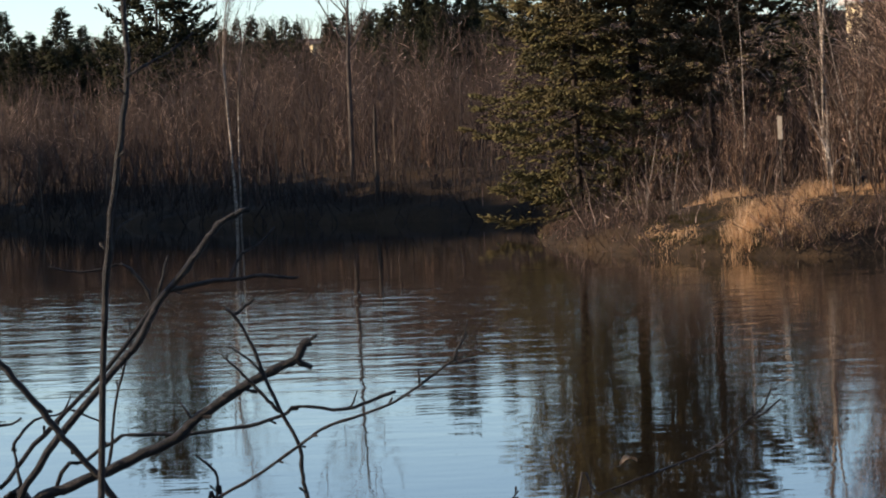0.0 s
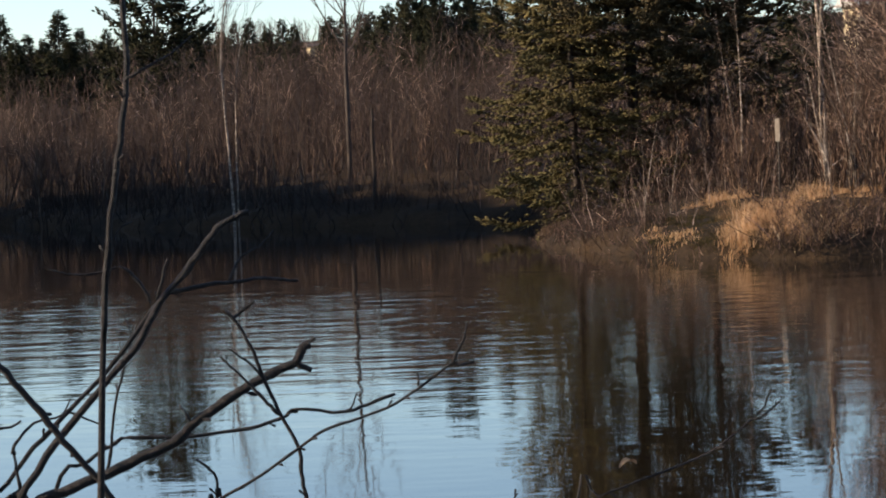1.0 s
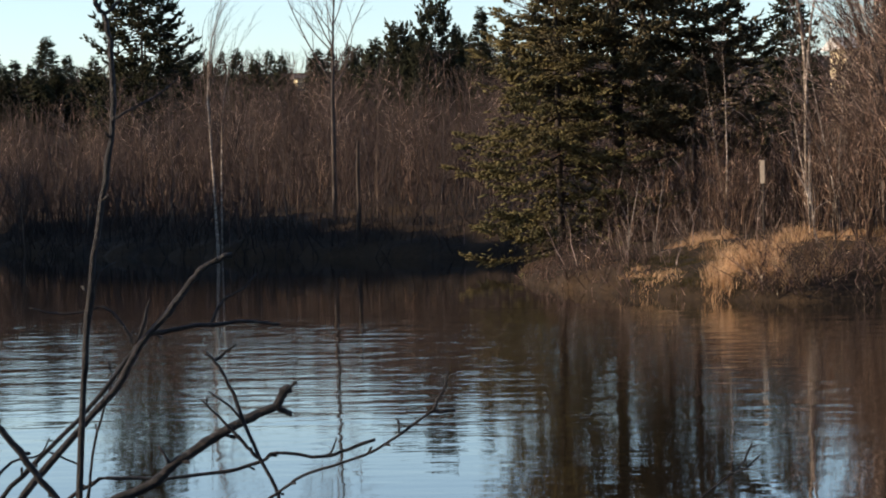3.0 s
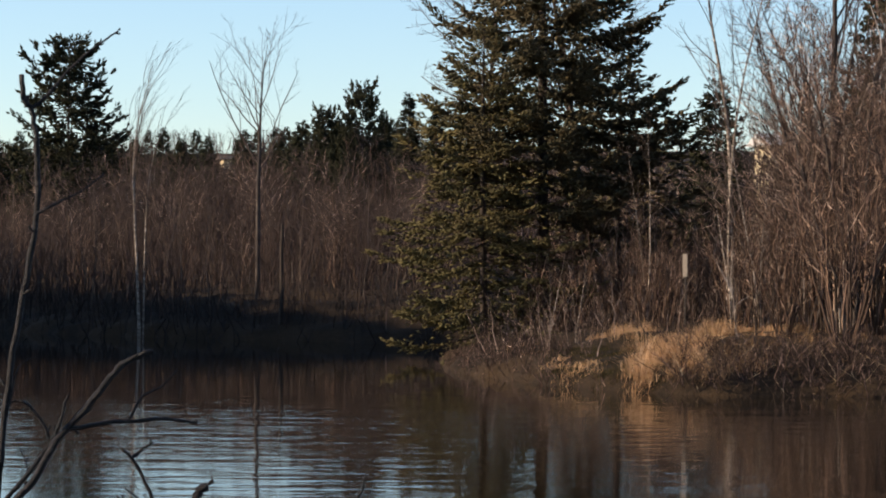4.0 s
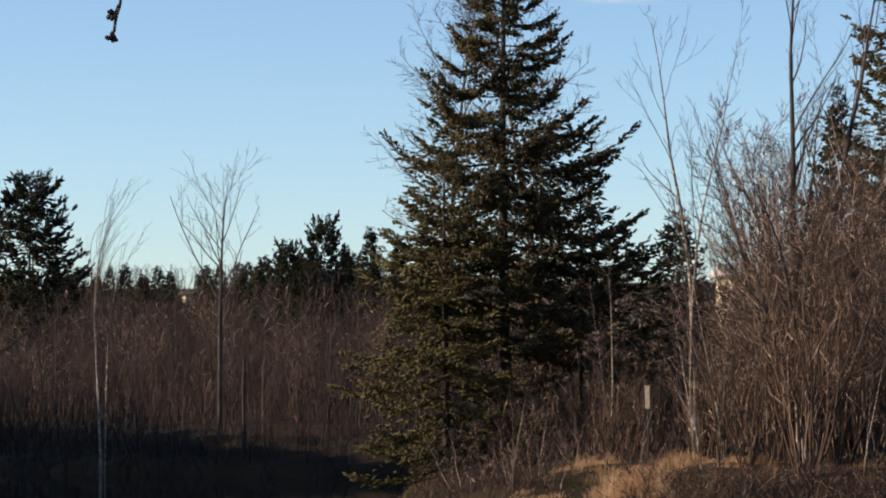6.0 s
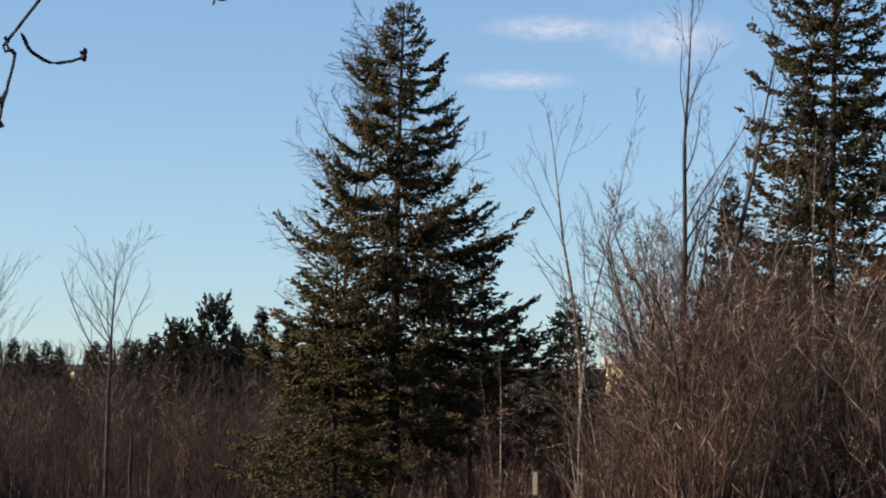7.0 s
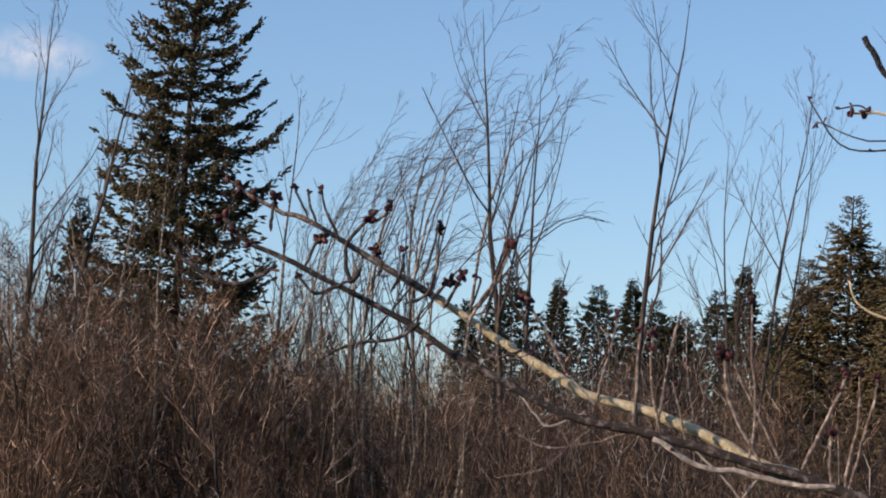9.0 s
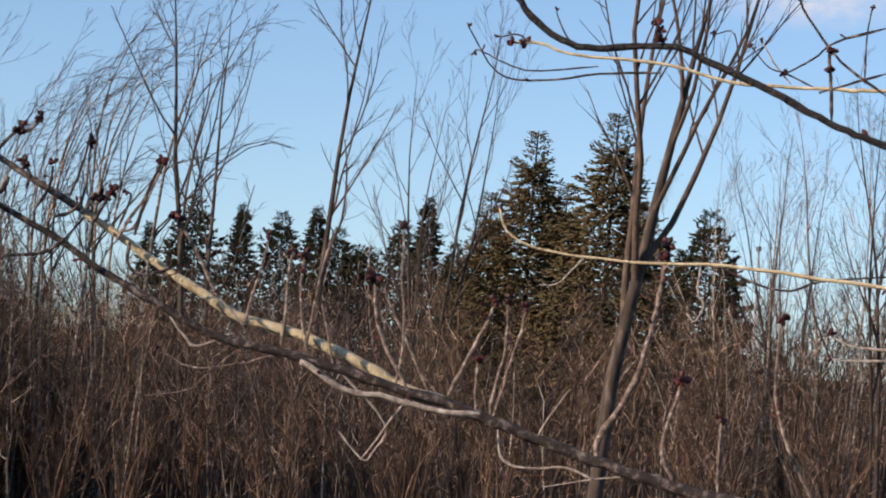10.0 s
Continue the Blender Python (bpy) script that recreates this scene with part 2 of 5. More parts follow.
def polar(az, dist):
    return dist * math.sin(radians(az)), dist * math.cos(radians(az))


# ---- ground, pond ----
SHORE = [(-62, 168), (-40, 160), (-25, 150), (-16, 131), (-9.5, 122.5), (-3.5, 118), (2, 114.5), (8, 113), (11, 108), (6, 100), (3.6, 92), (3.4, 84), (3.9, 78), (5.6, 71.2), (7.5, 67.5),
         (9.5, 66), (14, 65), (22, 66), (30, 58), (33, 40), (28, 15), (14, 4.5), (0, 3.4), (-20, 5), (-45, 10), (-58, 40), (-60, 100)]


def shore_distance(x, y):
    """Metres outside (positive) or inside (negative) the pond, for arrays."""
    d2, inside = np.full(x.shape, 1e9), np.zeros(x.shape, bool)
    n = len(SHORE)
    for i in range(n):
        (ax, ay), (bx, by) = SHORE[i], SHORE[(i + 1) % n]
        ex, ey = bx - ax, by - ay
        u = np.clip(((x - ax) * ex + (y - ay) * ey) / (ex * ex + ey * ey), 0, 1)
        d2 = np.minimum(d2, (x - ax - u * ex) ** 2 + (y - ay - u * ey) ** 2)
        inside ^= ((ay > y) != (by > y)) & (x < ex * (y - ay) / (by - ay + 1e-9) + ax)
    return np.sqrt(d2) * np.where(inside, -1, 1)


def ground_z(x, y):
    x, y = np.asarray(x, float), np.asarray(y, float)
    d = shore_distance(x, y) + 0.22 * np.sin(x * 1.3 + 0.5 * y) + 0.16 * np.sin(y * 2.1 - x * 0.7)
    z = np.interp(d, [-6, -1, 0, 0.2, 0.6, 1.6, 5, 9], [-1.6, -0.6, -0.04, 0.3, 0.42, 0.64, 1.2, 1.4])
    r = np.hypot(x, y)
    hill = 0.06 * np.clip(np.minimum(r - 100, d * 1.2), 0, 320) * np.clip((y - 20) / 60, 0, 1)
    hill = hill + 0.014 * np.clip(r - 190, 0, 180) * np.clip((y - 20) / 60, 0, 1)
    bumps = 0.1 * np.sin(x * 0.9) * np.sin(y * 0.8 + 1) + 0.05 * np.sin(x * 2.7 + y * 1.9)
    return z + hill + bumps * np.clip(d / 3, 0, 1)


def gz(x, y):
    return float(ground_z(np.array([x]), np.array([y]))[0])


def axis(*spans):
    """Grid lines: spans of (from, to, step), one after the other."""
    return np.unique(np.concatenate([np.append(np.arange(lo, hi, step), hi) for lo, hi, step in spans]))


gx = axis((-2500, -300, 200), (-300, -72, 6), (-72, 48, 0.6), (48, 300, 6), (300, 2500, 200))
gy = axis((-600, -60, 60), (-60, 0, 4), (0, 180, 0.6), (180, 420, 5), (420, 4000, 200))
GX, GY = np.meshgrid(gx, gy)
GZ = ground_z(GX, GY)
nx, ny = len(gx), len(gy)
q = (np.arange(ny - 1)[:, None] * nx + np.arange(nx - 1)).ravel()
ground = new("ground", mesh_of("ground", np.stack([GX.ravel(), GY.ravel(), GZ.ravel()], 1), [np.stack([q, q + 1, q + nx + 1, q + nx], 1)], M_SOIL, True))
tagged(ground, "brown soil and leaf litter round the pond, rising to a low hill", "ground", kind="structure")

water = new("water", mesh_of("water", [(-160, -5, 0), (60, -5, 0), (60, 190, 0), (-160, 190, 0)], [np.array([[0, 1, 2, 3]])], M_WATER))
tagged(water, "calm dark pond water with fine ripples mirroring sky and trees", "water", kind="structure")


# ---- bare trees ----
def grow(tubes, rng, p, d, length, r, level, o):
    """One branch and, out of it, its side branches. o: the tree's habit."""
    n = 11 if level == 0 else 8 if level == 1 else 5
    pts, radii = [p], [r]
    tip = r * (0.05 if level == 0 else 0.3)
    step = length / (n - 1)
    v = Vector(d).normalized()
    for i in range(1, n):
        f = i / (n - 1)
        v = (v + Vector((rng.gauss(0, o["wob"] * (1.5 if level else 0.8)), rng.gauss(0, o["wob"] * (1.5 if level else 0.8)), o["up"] * (0.8 if level else 0.2))) + Vector((o["wind"] * o["late"][min(level, 1)] * f ** (5 - min(level, 1)), 0, -(abs(o["wind"]) * 1.1 * f ** 5 + o["droop"] * f ** 3) * min(level, 1)))).normalized()
        p = p + v * step
        pts.append(p)
        radii.append(r + (tip - r) * f ** (1.5 if level == 0 else 1))
    tubes.add([tuple(a) for a in pts], radii, 6 if r > 0.05 else (4 if r > 0.02 else 3))
    if level >= o["levels"]:
        return
    count = o["n"][level]
    for k in range(count):
        f = o["from"][level] + (0.98 - o["from"][level]) * (k + rng.random()) / count
        s = f * (n - 1)
        i = min(int(s), n - 2)
        base = pts[i].lerp(pts[i + 1], s - i)
        along = (pts[i + 1] - pts[i]).normalized()
        a = rng.random() * 2 * math.pi
        side = Vector((math.cos(a), math.sin(a), 0.1))
        side = (side - along * side.dot(along)).normalized()
        spread = radians(rng.gauss(o["angle"], 9))
        ln = length * o["ratio"][level] * (1.15 - 0.75 * f) * rng.uniform(0.65, 1.25)
        rr = max((radii[i] * (1 - (s - i)) + radii[i + 1] * (s - i)) * o["rr"], o["rmin"])
        grow(tubes, rng, base, along * math.cos(spread) + side * math.sin(spread), ln, rr, level + 1, o)


HABIT = dict(levels=3, droop=0.0, n=(18, 7, 5), ratio=(0.42, 0.5, 0.5), angle=30, up=0.09, wob=0.05, wind=0.0, late=(1.8, 1.0), rr=0.5, rmin=0.007, **{"from": (0.3, 0.2, 0.2)})


def tree_meshes(seed, height, r, stems=1, fan=0.12, lean=(0, 0), bark_mat=M_BIRCH, **habit):
    """Trunk mesh and twig mesh of one bare tree."""
    rng = random.Random(seed)
    o = {**HABIT, **habit}
    trunk, limbs = Tubes(), Tubes()
    for k in range(stems):
        a = rng.random() * 6.28
        d = Vector((lean[0] + (fan * math.cos(a) if stems > 1 else 0), lean[1] + (fan * math.sin(a) if stems > 1 else 0), 1))
        every = Tubes()
        grow(every, rng, Vector((0.12 * math.cos(a) * (stems > 1), 0.12 * math.sin(a) * (stems > 1), -0.3)), d, height * rng.uniform(0.8 if k else 1, 1.02), r * (1 if k == 0 else rng.uniform(0.55, 0.9)), 0, o)
        for key, items in every.sets.items():
            for pts, radii in items:
                (trunk if len(pts) == 11 else limbs).add(pts, radii, key[1])
    return trunk.mesh("trunk", bark_mat, True), limbs.mesh("crown", o.get("twig_mat", M_TWIG))


def bare_tree(name, az, dist, height, label, meshes, turn=0.0, scale=1.0, group="bare trees round the pond", category="tree"):
    x, y = polar(az, dist)
    ob = thing(name, (x, y, gz(x, y)), label, category, group)
    ob.rotation_euler = (0, 0, turn)
    ob.scale = (scale, scale, scale)
    part("trunk", meshes[0], ob)
    part("crown", meshes[1], ob, "open crown of fine leafless twigs")
    return ob


# ---- conifers ----
def conifer_meshes(seed, height, radius, boughs, tuft=0.3, wide=0.055, upsweep=0.8, start=0.06, profile=None, mat=M_NEEDLE, trunk_r=0.2, gap=0.0, bare=0.3, dens=3.0, core=0, core_top=0.5, core_from=0.0, tilt=0.1, whorl=False, rise=(-0.3, -0.16, 0.04, 0.4)):
    """Trunk with layered boughs, bare near the trunk and thick with flat pads of needle shoots towards their upturned tips."""
    rng = random.Random(seed)
    nr = np.random.RandomState(seed)
    wood = Tubes()
    hs = np.linspace(0, 1, 9)
    bend = [(0.12 * math.sin(3 * h + seed), 0.1 * math.sin(2.2 * h + 1), h * height) for h in hs]
    wood.add(bend, [trunk_r * (1 - 0.93 * h) + 0.01 for h in hs], 7)
    C, A, L, W = [], [], [], []
    up = np.array([0, 0, 1.0])
    for k in range(boughs):
        u = (k + rng.random()) / boughs
        ring_u = (k // 5 + 0.5) * 5 / boughs
        u = min(0.999, ring_u + rng.gauss(0, 0.35) * 5 / boughs * 0.6) if whorl else u
        h = start + (0.99 - start) * (1 - (1 - u) ** 1.3)
        full = radius * (profile(h) if profile else min(1, (1 - h) * 1.75) ** 0.9)
        reach = full * rng.uniform(0.7, 1.12) * (0.45 if rng.random() < gap else 1)
        a = k * 2.399 + rng.uniform(-0.4, 0.4)
        out = np.array([math.cos(a), math.sin(a), 0])
        side = np.array([-out[1], out[0], 0])
        p0 = np.array([np.interp(h, hs, [b[0] for b in bend]), np.interp(h, hs, [b[1] for b in bend]), h * height])
        slope = np.interp(h, [0, 0.4, 0.75, 1.0], rise) + rng.gauss(0, tilt)
        f = np.linspace(0, 1, 6 if tuft < 0.33 else 4)
        sway = rng.gauss(0, 0.07) * reach
        curve = p0 + np.outer(f * reach, out) + np.outer(sway * f * f, side) + np.outer(reach * (slope * f + upsweep * 0.3 * (f ** (5 if whorl else 3)) - 0.12 * f * (1 - f)), up)
        wood.add([tuple(c) for c in curve], list(np.interp(f, [0, 1], [0.012 + 0.01 * reach, 0.005])), 3)
        # shoots leave the bough on both sides, crowded into a few thick pads
        pads = max(2, int(1.5 + reach * dens / 3))
        centre = np.concatenate([[1.0], nr.uniform(bare, 0.95, pads - 1)])
        ns = max(4, int(3 + reach * dens))
        pick = nr.randint(0, pads, ns)
        sj = np.clip(centre[pick] + nr.normal(0, 0.045, ns), bare * 0.7, 1.0)
        lj = ((0.27 if whorl else 0.2) * reach * (1.15 - sj) + tuft * (1.3 if whorl else 0.9)) * nr.uniform(0.5, 1.25, ns)
        cnt = np.maximum(1, np.ceil(lj / (tuft * 0.55)).astype(int))
        sg = nr.choice([-1.0, 1.0], ns) * nr.uniform(0.15, 1.0, ns)
        lift = nr.normal(-0.05, 0.12 if whorl else 0.2, ns)
        s, g, v = np.repeat(sj, cnt), np.repeat(sg, cnt), np.repeat(lift, cnt)
        off = np.concatenate([(np.arange(c) + 0.3 * nr.rand(c)) for c in cnt]) * tuft * 0.55
        m = len(s)
        pos = np.stack([np.interp(s, f, curve[:, i]) for i in range(3)], 1)
        tang = np.stack([np.interp(np.clip(s + 0.06, 0, 1), f, curve[:, i]) - np.interp(np.clip(s - 0.06, 0, 1), f, curve[:, i]) for i in range(3)], 1)
        tang /= np.linalg.norm(tang, axis=1, keepdims=True) + 1e-9
        way = tang * (1.05 - 0.5 * np.abs(g))[:, None] + side * (g * 0.8)[:, None] + up * v[:, None]
        pos = pos + way * off[:, None] + nr.normal(0, tuft * 0.12, (m, 3)) - up * (0.25 * off * off / (reach + 0.5))[:, None]
        d = way + nr.normal(0, 0.24, (m, 3)) + up * (0.1 * upsweep)
        d /= np.linalg.norm(d, axis=1, keepdims=True)
        C.append(pos), A.append(d)
        small = min(1.0, 0.55 + reach / 3)
        L.append(small * tuft * nr.uniform(0.7, 1.3, m)), W.append(small * wide * nr.uniform(0.6, 1.35, m))
    if core:
        h = max(start, core_from) + (core_top - max(start, core_from)) * nr.rand(core)
        ang = nr.uniform(0, 6.283, core)
        out = np.stack([np.cos(ang), np.sin(ang), nr.uniform(-0.35, 0.2, core)], 1)
        reach = radius * np.array([profile(v) if profile else min(1, (1 - v) * 1.75) ** 0.9 for v in h])
        C.append(np.stack([np.zeros(core), np.zeros(core), h * height], 1) + out * (reach * nr.uniform(0.05, 0.75, core))[:, None])
        A.append(out + nr.normal(0, 0.25, (core, 3)))
        L.append(tuft * 1.4 * nr.uniform(0.6, 1.2, core)), W.append(wide * 1.3 * nr.uniform(0.6, 1.3, core))
    C, A, L, W = np.concatenate(C), np.concatenate(A), np.concatenate(L), np.concatenate(W)
    e1 = np.cross(A, nr.normal(0, 1, A.shape))
    e1 /= np.linalg.norm(e1, axis=1, keepdims=True) + 1e-9
    e2 = np.cross(A, e1)
    n = len(C)
    mid = C + A * (L * 0.5)[:, None]
    ring = [mid + W[:, None] * (math.cos(t) * e1 + math.sin(t) * e2) for t in (0, 2.094, 4.189)]
    V = np.stack([C, *ring, C + A * L[:, None]], 1).reshape(-1, 3)
    b = np.arange(n)[:, None] * 5
    F = np.concatenate([b + np.array(t) for t in ((0, 2, 1), (0, 3, 2), (0, 1, 3), (4, 1, 2), (4, 2, 3), (4, 3, 1))])
    return wood.mesh("trunk", M_SPRUCEBARK, True), mesh_of("crown", V, [F], mat)


def conifer(name, x, y, label, meshes, turn=0.0, scale=(1, 1, 1), z=None, group="conifers"):
    ob = thing(name, (x, y, gz(x, y) if z is None else z), label, "tree", group)
    ob.rotation_euler, ob.scale = (0, 0, turn), scale
    part("trunk", meshes[0], ob)
    part("crown", meshes[1], ob)
    return ob


# the big spruce on the point
def spruce_profile(h):
    return float(np.interp(h, [0, 0.1, 0.25, 0.36, 0.47, 0.55, 0.61, 0.71, 0.8, 0.9, 0.96, 1.0], [0.45, 0.5, 0.66, 0.82, 0.8, 0.74, 0.63, 0.49, 0.35, 0.19, 0.09, 0.01]))


big = conifer_meshes(3, 20.2, 6.1, 155, 0.2, 0.048, 0.75, 0.21, spruce_profile, trunk_r=0.27, gap=0.2, dens=20.0, bare=0.24, core=2600, core_top=0.62, core_from=0.36, whorl=True)
conifer("spruce_tree", 7.3, 94.7, "tall shaggy dark green spruce on the grassy point", big, 0.4)
small = conifer_meshes(8, 10.5, 3.0, 150, 0.17, 0.034, 0.4, 0.01, mat=M_DULL, trunk_r=0.11, gap=0.32, dens=14.0, bare=0.14, core=1200, core_top=0.75, whorl=True)
conifer("spruce_tree", 5.0, 92.9, "smaller brownish green spruce leaning against the tall spruce", small, 1.0, (1.28, 1.28, 1.1))
shade = conifer_meshes(9, 9.5, 3.4, 90, 0.3, 0.055, 0.7, 0.3, lambda h: float(np.interp(h, [0, 0.4, 0.7, 1], [0.9, 1.0, 0.6, 0.05])), trunk_r=0.15, dens=6.5, bare=0.2, core=200, core_top=0.85, gap=0.3)
conifer("spruce_tree", 10.4, 99.5, "dark young spruce in the shade of the tall spruce", shade, 2.6, (1.37, 1.37, 1.09))

# the tall narrow spruce behind the brush
second = conifer_meshes(21, 23.0, 3.55, 240, 0.22, 0.047, 0.9, 0.12, lambda h: float(np.interp(h, [0, 0.3, 0.55, 0.7, 0.8, 0.9, 1], [1.2, 1.2, 1.05, 0.8, 0.62, 0.42, 0.05])), trunk_r=0.24, gap=0.34, dens=14.0, bare=0.18, core=5000, core_top=0.66, tilt=0.17, whorl=True)
x, y = polar(13.9, 92)
conifer("spruce_tree", x, y, "tall narrow spruce standing over the brown brush", second, 2.0)

# conifers on the slopes behind
far_a = conifer_meshes(31, 14.0, 3.7, 110, 0.4, 0.08, 1.2, 0.3, lambda h: float(np.interp(h, [0, 0.3, 0.6, 0.8, 0.93, 1], [0.6, 1.0, 0.92, 0.7, 0.4, 0.08])), mat=M_PINE, trunk_r=0.16, gap=0.2, dens=7.0, core=650, core_top=0.95)
far_b = conifer_meshes(32, 15.0, 3.3, 110, 0.4, 0.085, 0.2, 0.28, lambda h: 1.35 * (1 - h) ** 1.1, mat=M_PINE, trunk_r=0.14, gap=0.12, dens=4.0, core=850, core_top=0.95)
far_d = conifer_meshes(36, 15.0, 3.4, 110, 0.4, 0.085, 0.5, 0.28, lambda h: float(np.interp(h, [0, 0.5, 0.7, 0.8, 0.9, 1], [1.1, 0.9, 0.62, 0.5, 0.22, 0.04])), mat=M_PINE, trunk_r=0.14, gap=0.25, dens=4.5, core=750, core_top=0.93)
mid_a = conifer_meshes(35, 15.0, 4.8, 170, 0.24, 0.046, 0.4, 0.2, lambda h: 1.25 * (1 - h) ** 1.15, mat=M_OLIVE, trunk_r=0.15, gap=0.25, dens=8.0, core=2600, core_top=0.9, whorl=True)
far_c = conifer_meshes(33, 13.0, 3.6, 90, 0.5, 0.12, 1.0, 0.3, lambda h: float(np.interp(h, [0, 0.3, 0.6, 0.9, 1], [0.4, 0.9, 1.0, 0.6, 0.15])), mat=M_PINE, trunk_r=0.14, gap=0.2, dens=5.0, core=350, core_top=0.97)


far_e = conifer_meshes(37, 15.0, 3.4, 60, 0.7, 0.17, 0.3, 0.3, lambda h: 1.25 * (1 - h) ** 0.95, mat=M_PINE, trunk_r=0.14, gap=0.15, dens=2.6, core=220, core_top=0.95)


def far_conifer(az, dist, top_el, kind, wide=1.0, label="dark conifer on the slope behind the bare woods"):
    """A conifer whose tip stands top_el degrees over the eye."""
    x, y = polar(az, dist)
    z0 = gz(x, y)
    h = 3.0 + dist * math.tan(radians(top_el)) - z0
    me, h0 = kind
    k = h / h0
    return conifer("conifer", x, y, label, me, az * 3.7, (k * wide, k * wide, k), z0)


KA, KB, KC, KW, KE, KD = (far_a, 14.0), (far_b, 15.0), (far_c, 13.0), (mid_a, 15.0), (far_e, 15.0), (far_d, 15.0)
far_conifer(-6.0, 185, 5.0, KA, 1.0, "broad dark pine over the bare thicket")
for az, d, el, k in ((-9.35, 242, 3.45, KB), (-8.8, 248, 3.0, KB), (-8.1, 238, 3.5, KB), (-7.65, 245, 3.1, KB), (-7.25, 240, 2.8, KB), (-9.9, 236, 3.5, KB), (-8.45, 232, 2.9, KB),
                     (0.38, 200, 4.05, KC), (1.37, 205, 4.0, KB), (-0.45, 200, 3.55, KC), (-0.05, 215, 3.3, KE), (0.85, 210, 3.6, KB), (-0.95, 215, 3.35, KE), (2.0, 205, 3.7, KB), (0.1, 190, 3.1, KC), (0.7, 190, 3.2, KB),
                     (-3.0, 255, 3.0, KE), (-2.3, 250, 3.05, KE), (-1.5, 255, 3.2, KE), (-3.6, 260, 2.95, KE), (-1.1, 245, 3.1, KE), (-4.6, 250, 2.9, KE), (-5.2, 250, 2.95, KE), (2.6, 240, 3.5, KE), (1.0, 235, 3.3, KC), (-0.2, 235, 3.25, KC), (-6.6, 210, 2.7, KE), (-7.0, 200, 2.8, KE), (-9.05, 230, 2.9, KB), (-8.25, 228, 2.6, KE), (-7.9, 234, 2.9, KB), (-9.6, 232, 2.7, KE), (-7.45, 230, 2.5, KE),
                     (11.62, 170, 6.95, KD), (8.1, 120, 4.3, KD),
                     (20.2, 230, 5.2, KB), (21.22, 235, 5.8, KD), (22.22, 235, 5.75, KB), (23.1, 235, 5.6, KD), (23.85, 225, 5.8, KB), (24.4, 240, 5.35, KD), (25.0, 250, 5.0, KE), (25.75, 235, 5.6, KD), (26.3, 225, 6.2, KB), (26.9, 240, 5.2, KD), (20.8, 240, 5.0, KE), (24.7, 230, 5.0, KE),
                     (27.7, 130, 6.4, KW), (28.6, 130, 7.8, KW), (29.35, 135, 6.7, KW), (30.36, 125, 8.3, KW), (31.0, 130, 6.4, KW), (31.9, 190, 5.4, KB), (32.5, 190, 6.25, KD), (33.0, 195, 5.3, KB), (27.2, 140, 4.8, KE)):
    far_conifer(az, d, el, k, 1.3 if k is KW else 0.62 if k is KC else 0.6 if d == 170 else 1.5 if az < -7.1 else 1.0)
rng = random.Random(91)
for i in range(30):
    az = -7.0 + i * 0.34 + rng.uniform(-0.12, 0.12)
    if abs(az + 2.75) < 0.3:
        continue
    far_conifer(az, rng.uniform(240, 330), rng.uniform(2.75, 3.2) + 0.15 * (az > -1.5), KE, rng.uniform(0.8, 1.2), "small dark conifer on the far hill")
# conifers out of view, added to throw shade on the far bank
shade_belt = conifer_meshes(34, 15.0, 3.6, 75, 1.2, 0.36, 0.4, 0.04, mat=M_PINE, dens=2.6, bare=0.1)
for i in range(16):
    px, py = -67 + 2 * math.sin(i * 2.3), 98 + i * 3.4
    k = (27.0 - 0.55 * i + 0.8 * math.sin(i * 1.7)) / 15
    conifer("conifer", px, py, "tall dark conifer on the side shore of the pond", shade_belt, i * 1.1, (k * 1.4, k * 1.4, k))
# a second unseen row, added to shade the lower alder branches
for i in range(9):
    px, py = -55 - 1.5 * math.sin(i * 2.1), -7 + i * 2.5
    k = (21.0 + 0.5 * math.sin(i * 1.9)) / 15
    conifer("conifer", px, py, "tall dark conifer on the near side shore of the pond", shade_belt, px * 1.3, (k * 1.25, k * 1.25, k))
x, y = polar(17.3, 86)
conifer("conifer", x, y, "low dark spruce in the brush", small, 0.3, (0.75, 0.75, 0.62))

# ---- birches, poplars and willows ----
b_wind = tree_meshes(41, 13.8, 0.07, 3, 0.025, (-0.02, 0), levels=2, wind=0.1, late=(3.0, 4.0), n=(15, 6), ratio=(0.34, 0.4), angle=15, up=0.14, wob=0.02, bark_mat=M_BIRCH, **{"from": (0.45, 0.2)})
bare_tree("birch_tree", -4.45, 123, 13, "slim pale birch with its top bent over by wind", b_wind)
b_vase = tree_meshes(42, 12.6, 0.14, 1, 0.1, (0.0, 0), wind=0.03, n=(15, 6, 4), ratio=(0.5, 0.5, 0.5), angle=38, up=0.09, rr=0.55, bark_mat=M_GREYTRUNK, **{"from": (0.5, 0.2, 0.2)})
bare_tree("poplar_tree", -1.9, 126, 14, "bare grey poplar with a wide vase-shaped crown", b_vase)
slim = tree_meshes(43, 14.0, 0.08, 2, 0.025, (-0.03, 0), n=(9, 4, 3), ratio=(0.3, 0.5, 0.5), angle=28, up=0.08, wob=0.06, bark_mat=M_BIRCH, **{"from": (0.4, 0.2, 0.2)})
tall = tree_meshes(44, 18.0, 0.12, 2, 0.04, (-0.06, 0), n=(15, 5, 3), ratio=(0.24, 0.5, 0.5), angle=30, up=0.08, wob=0.06, bark_mat=M_GREYTRUNK, **{"from": (0.35, 0.2, 0.2)})
airy = tree_meshes(45, 15.0, 0.09, 1, 0.03, (0, 0), n=(40, 10, 5), ratio=(0.25, 0.5, 0.5), angle=46, up=0.03, rr=0.45, rmin=0.008, bark_mat=M_SAPLING, twig_mat=M_TWIG, **{"from": (0.35, 0.2, 0.2)})
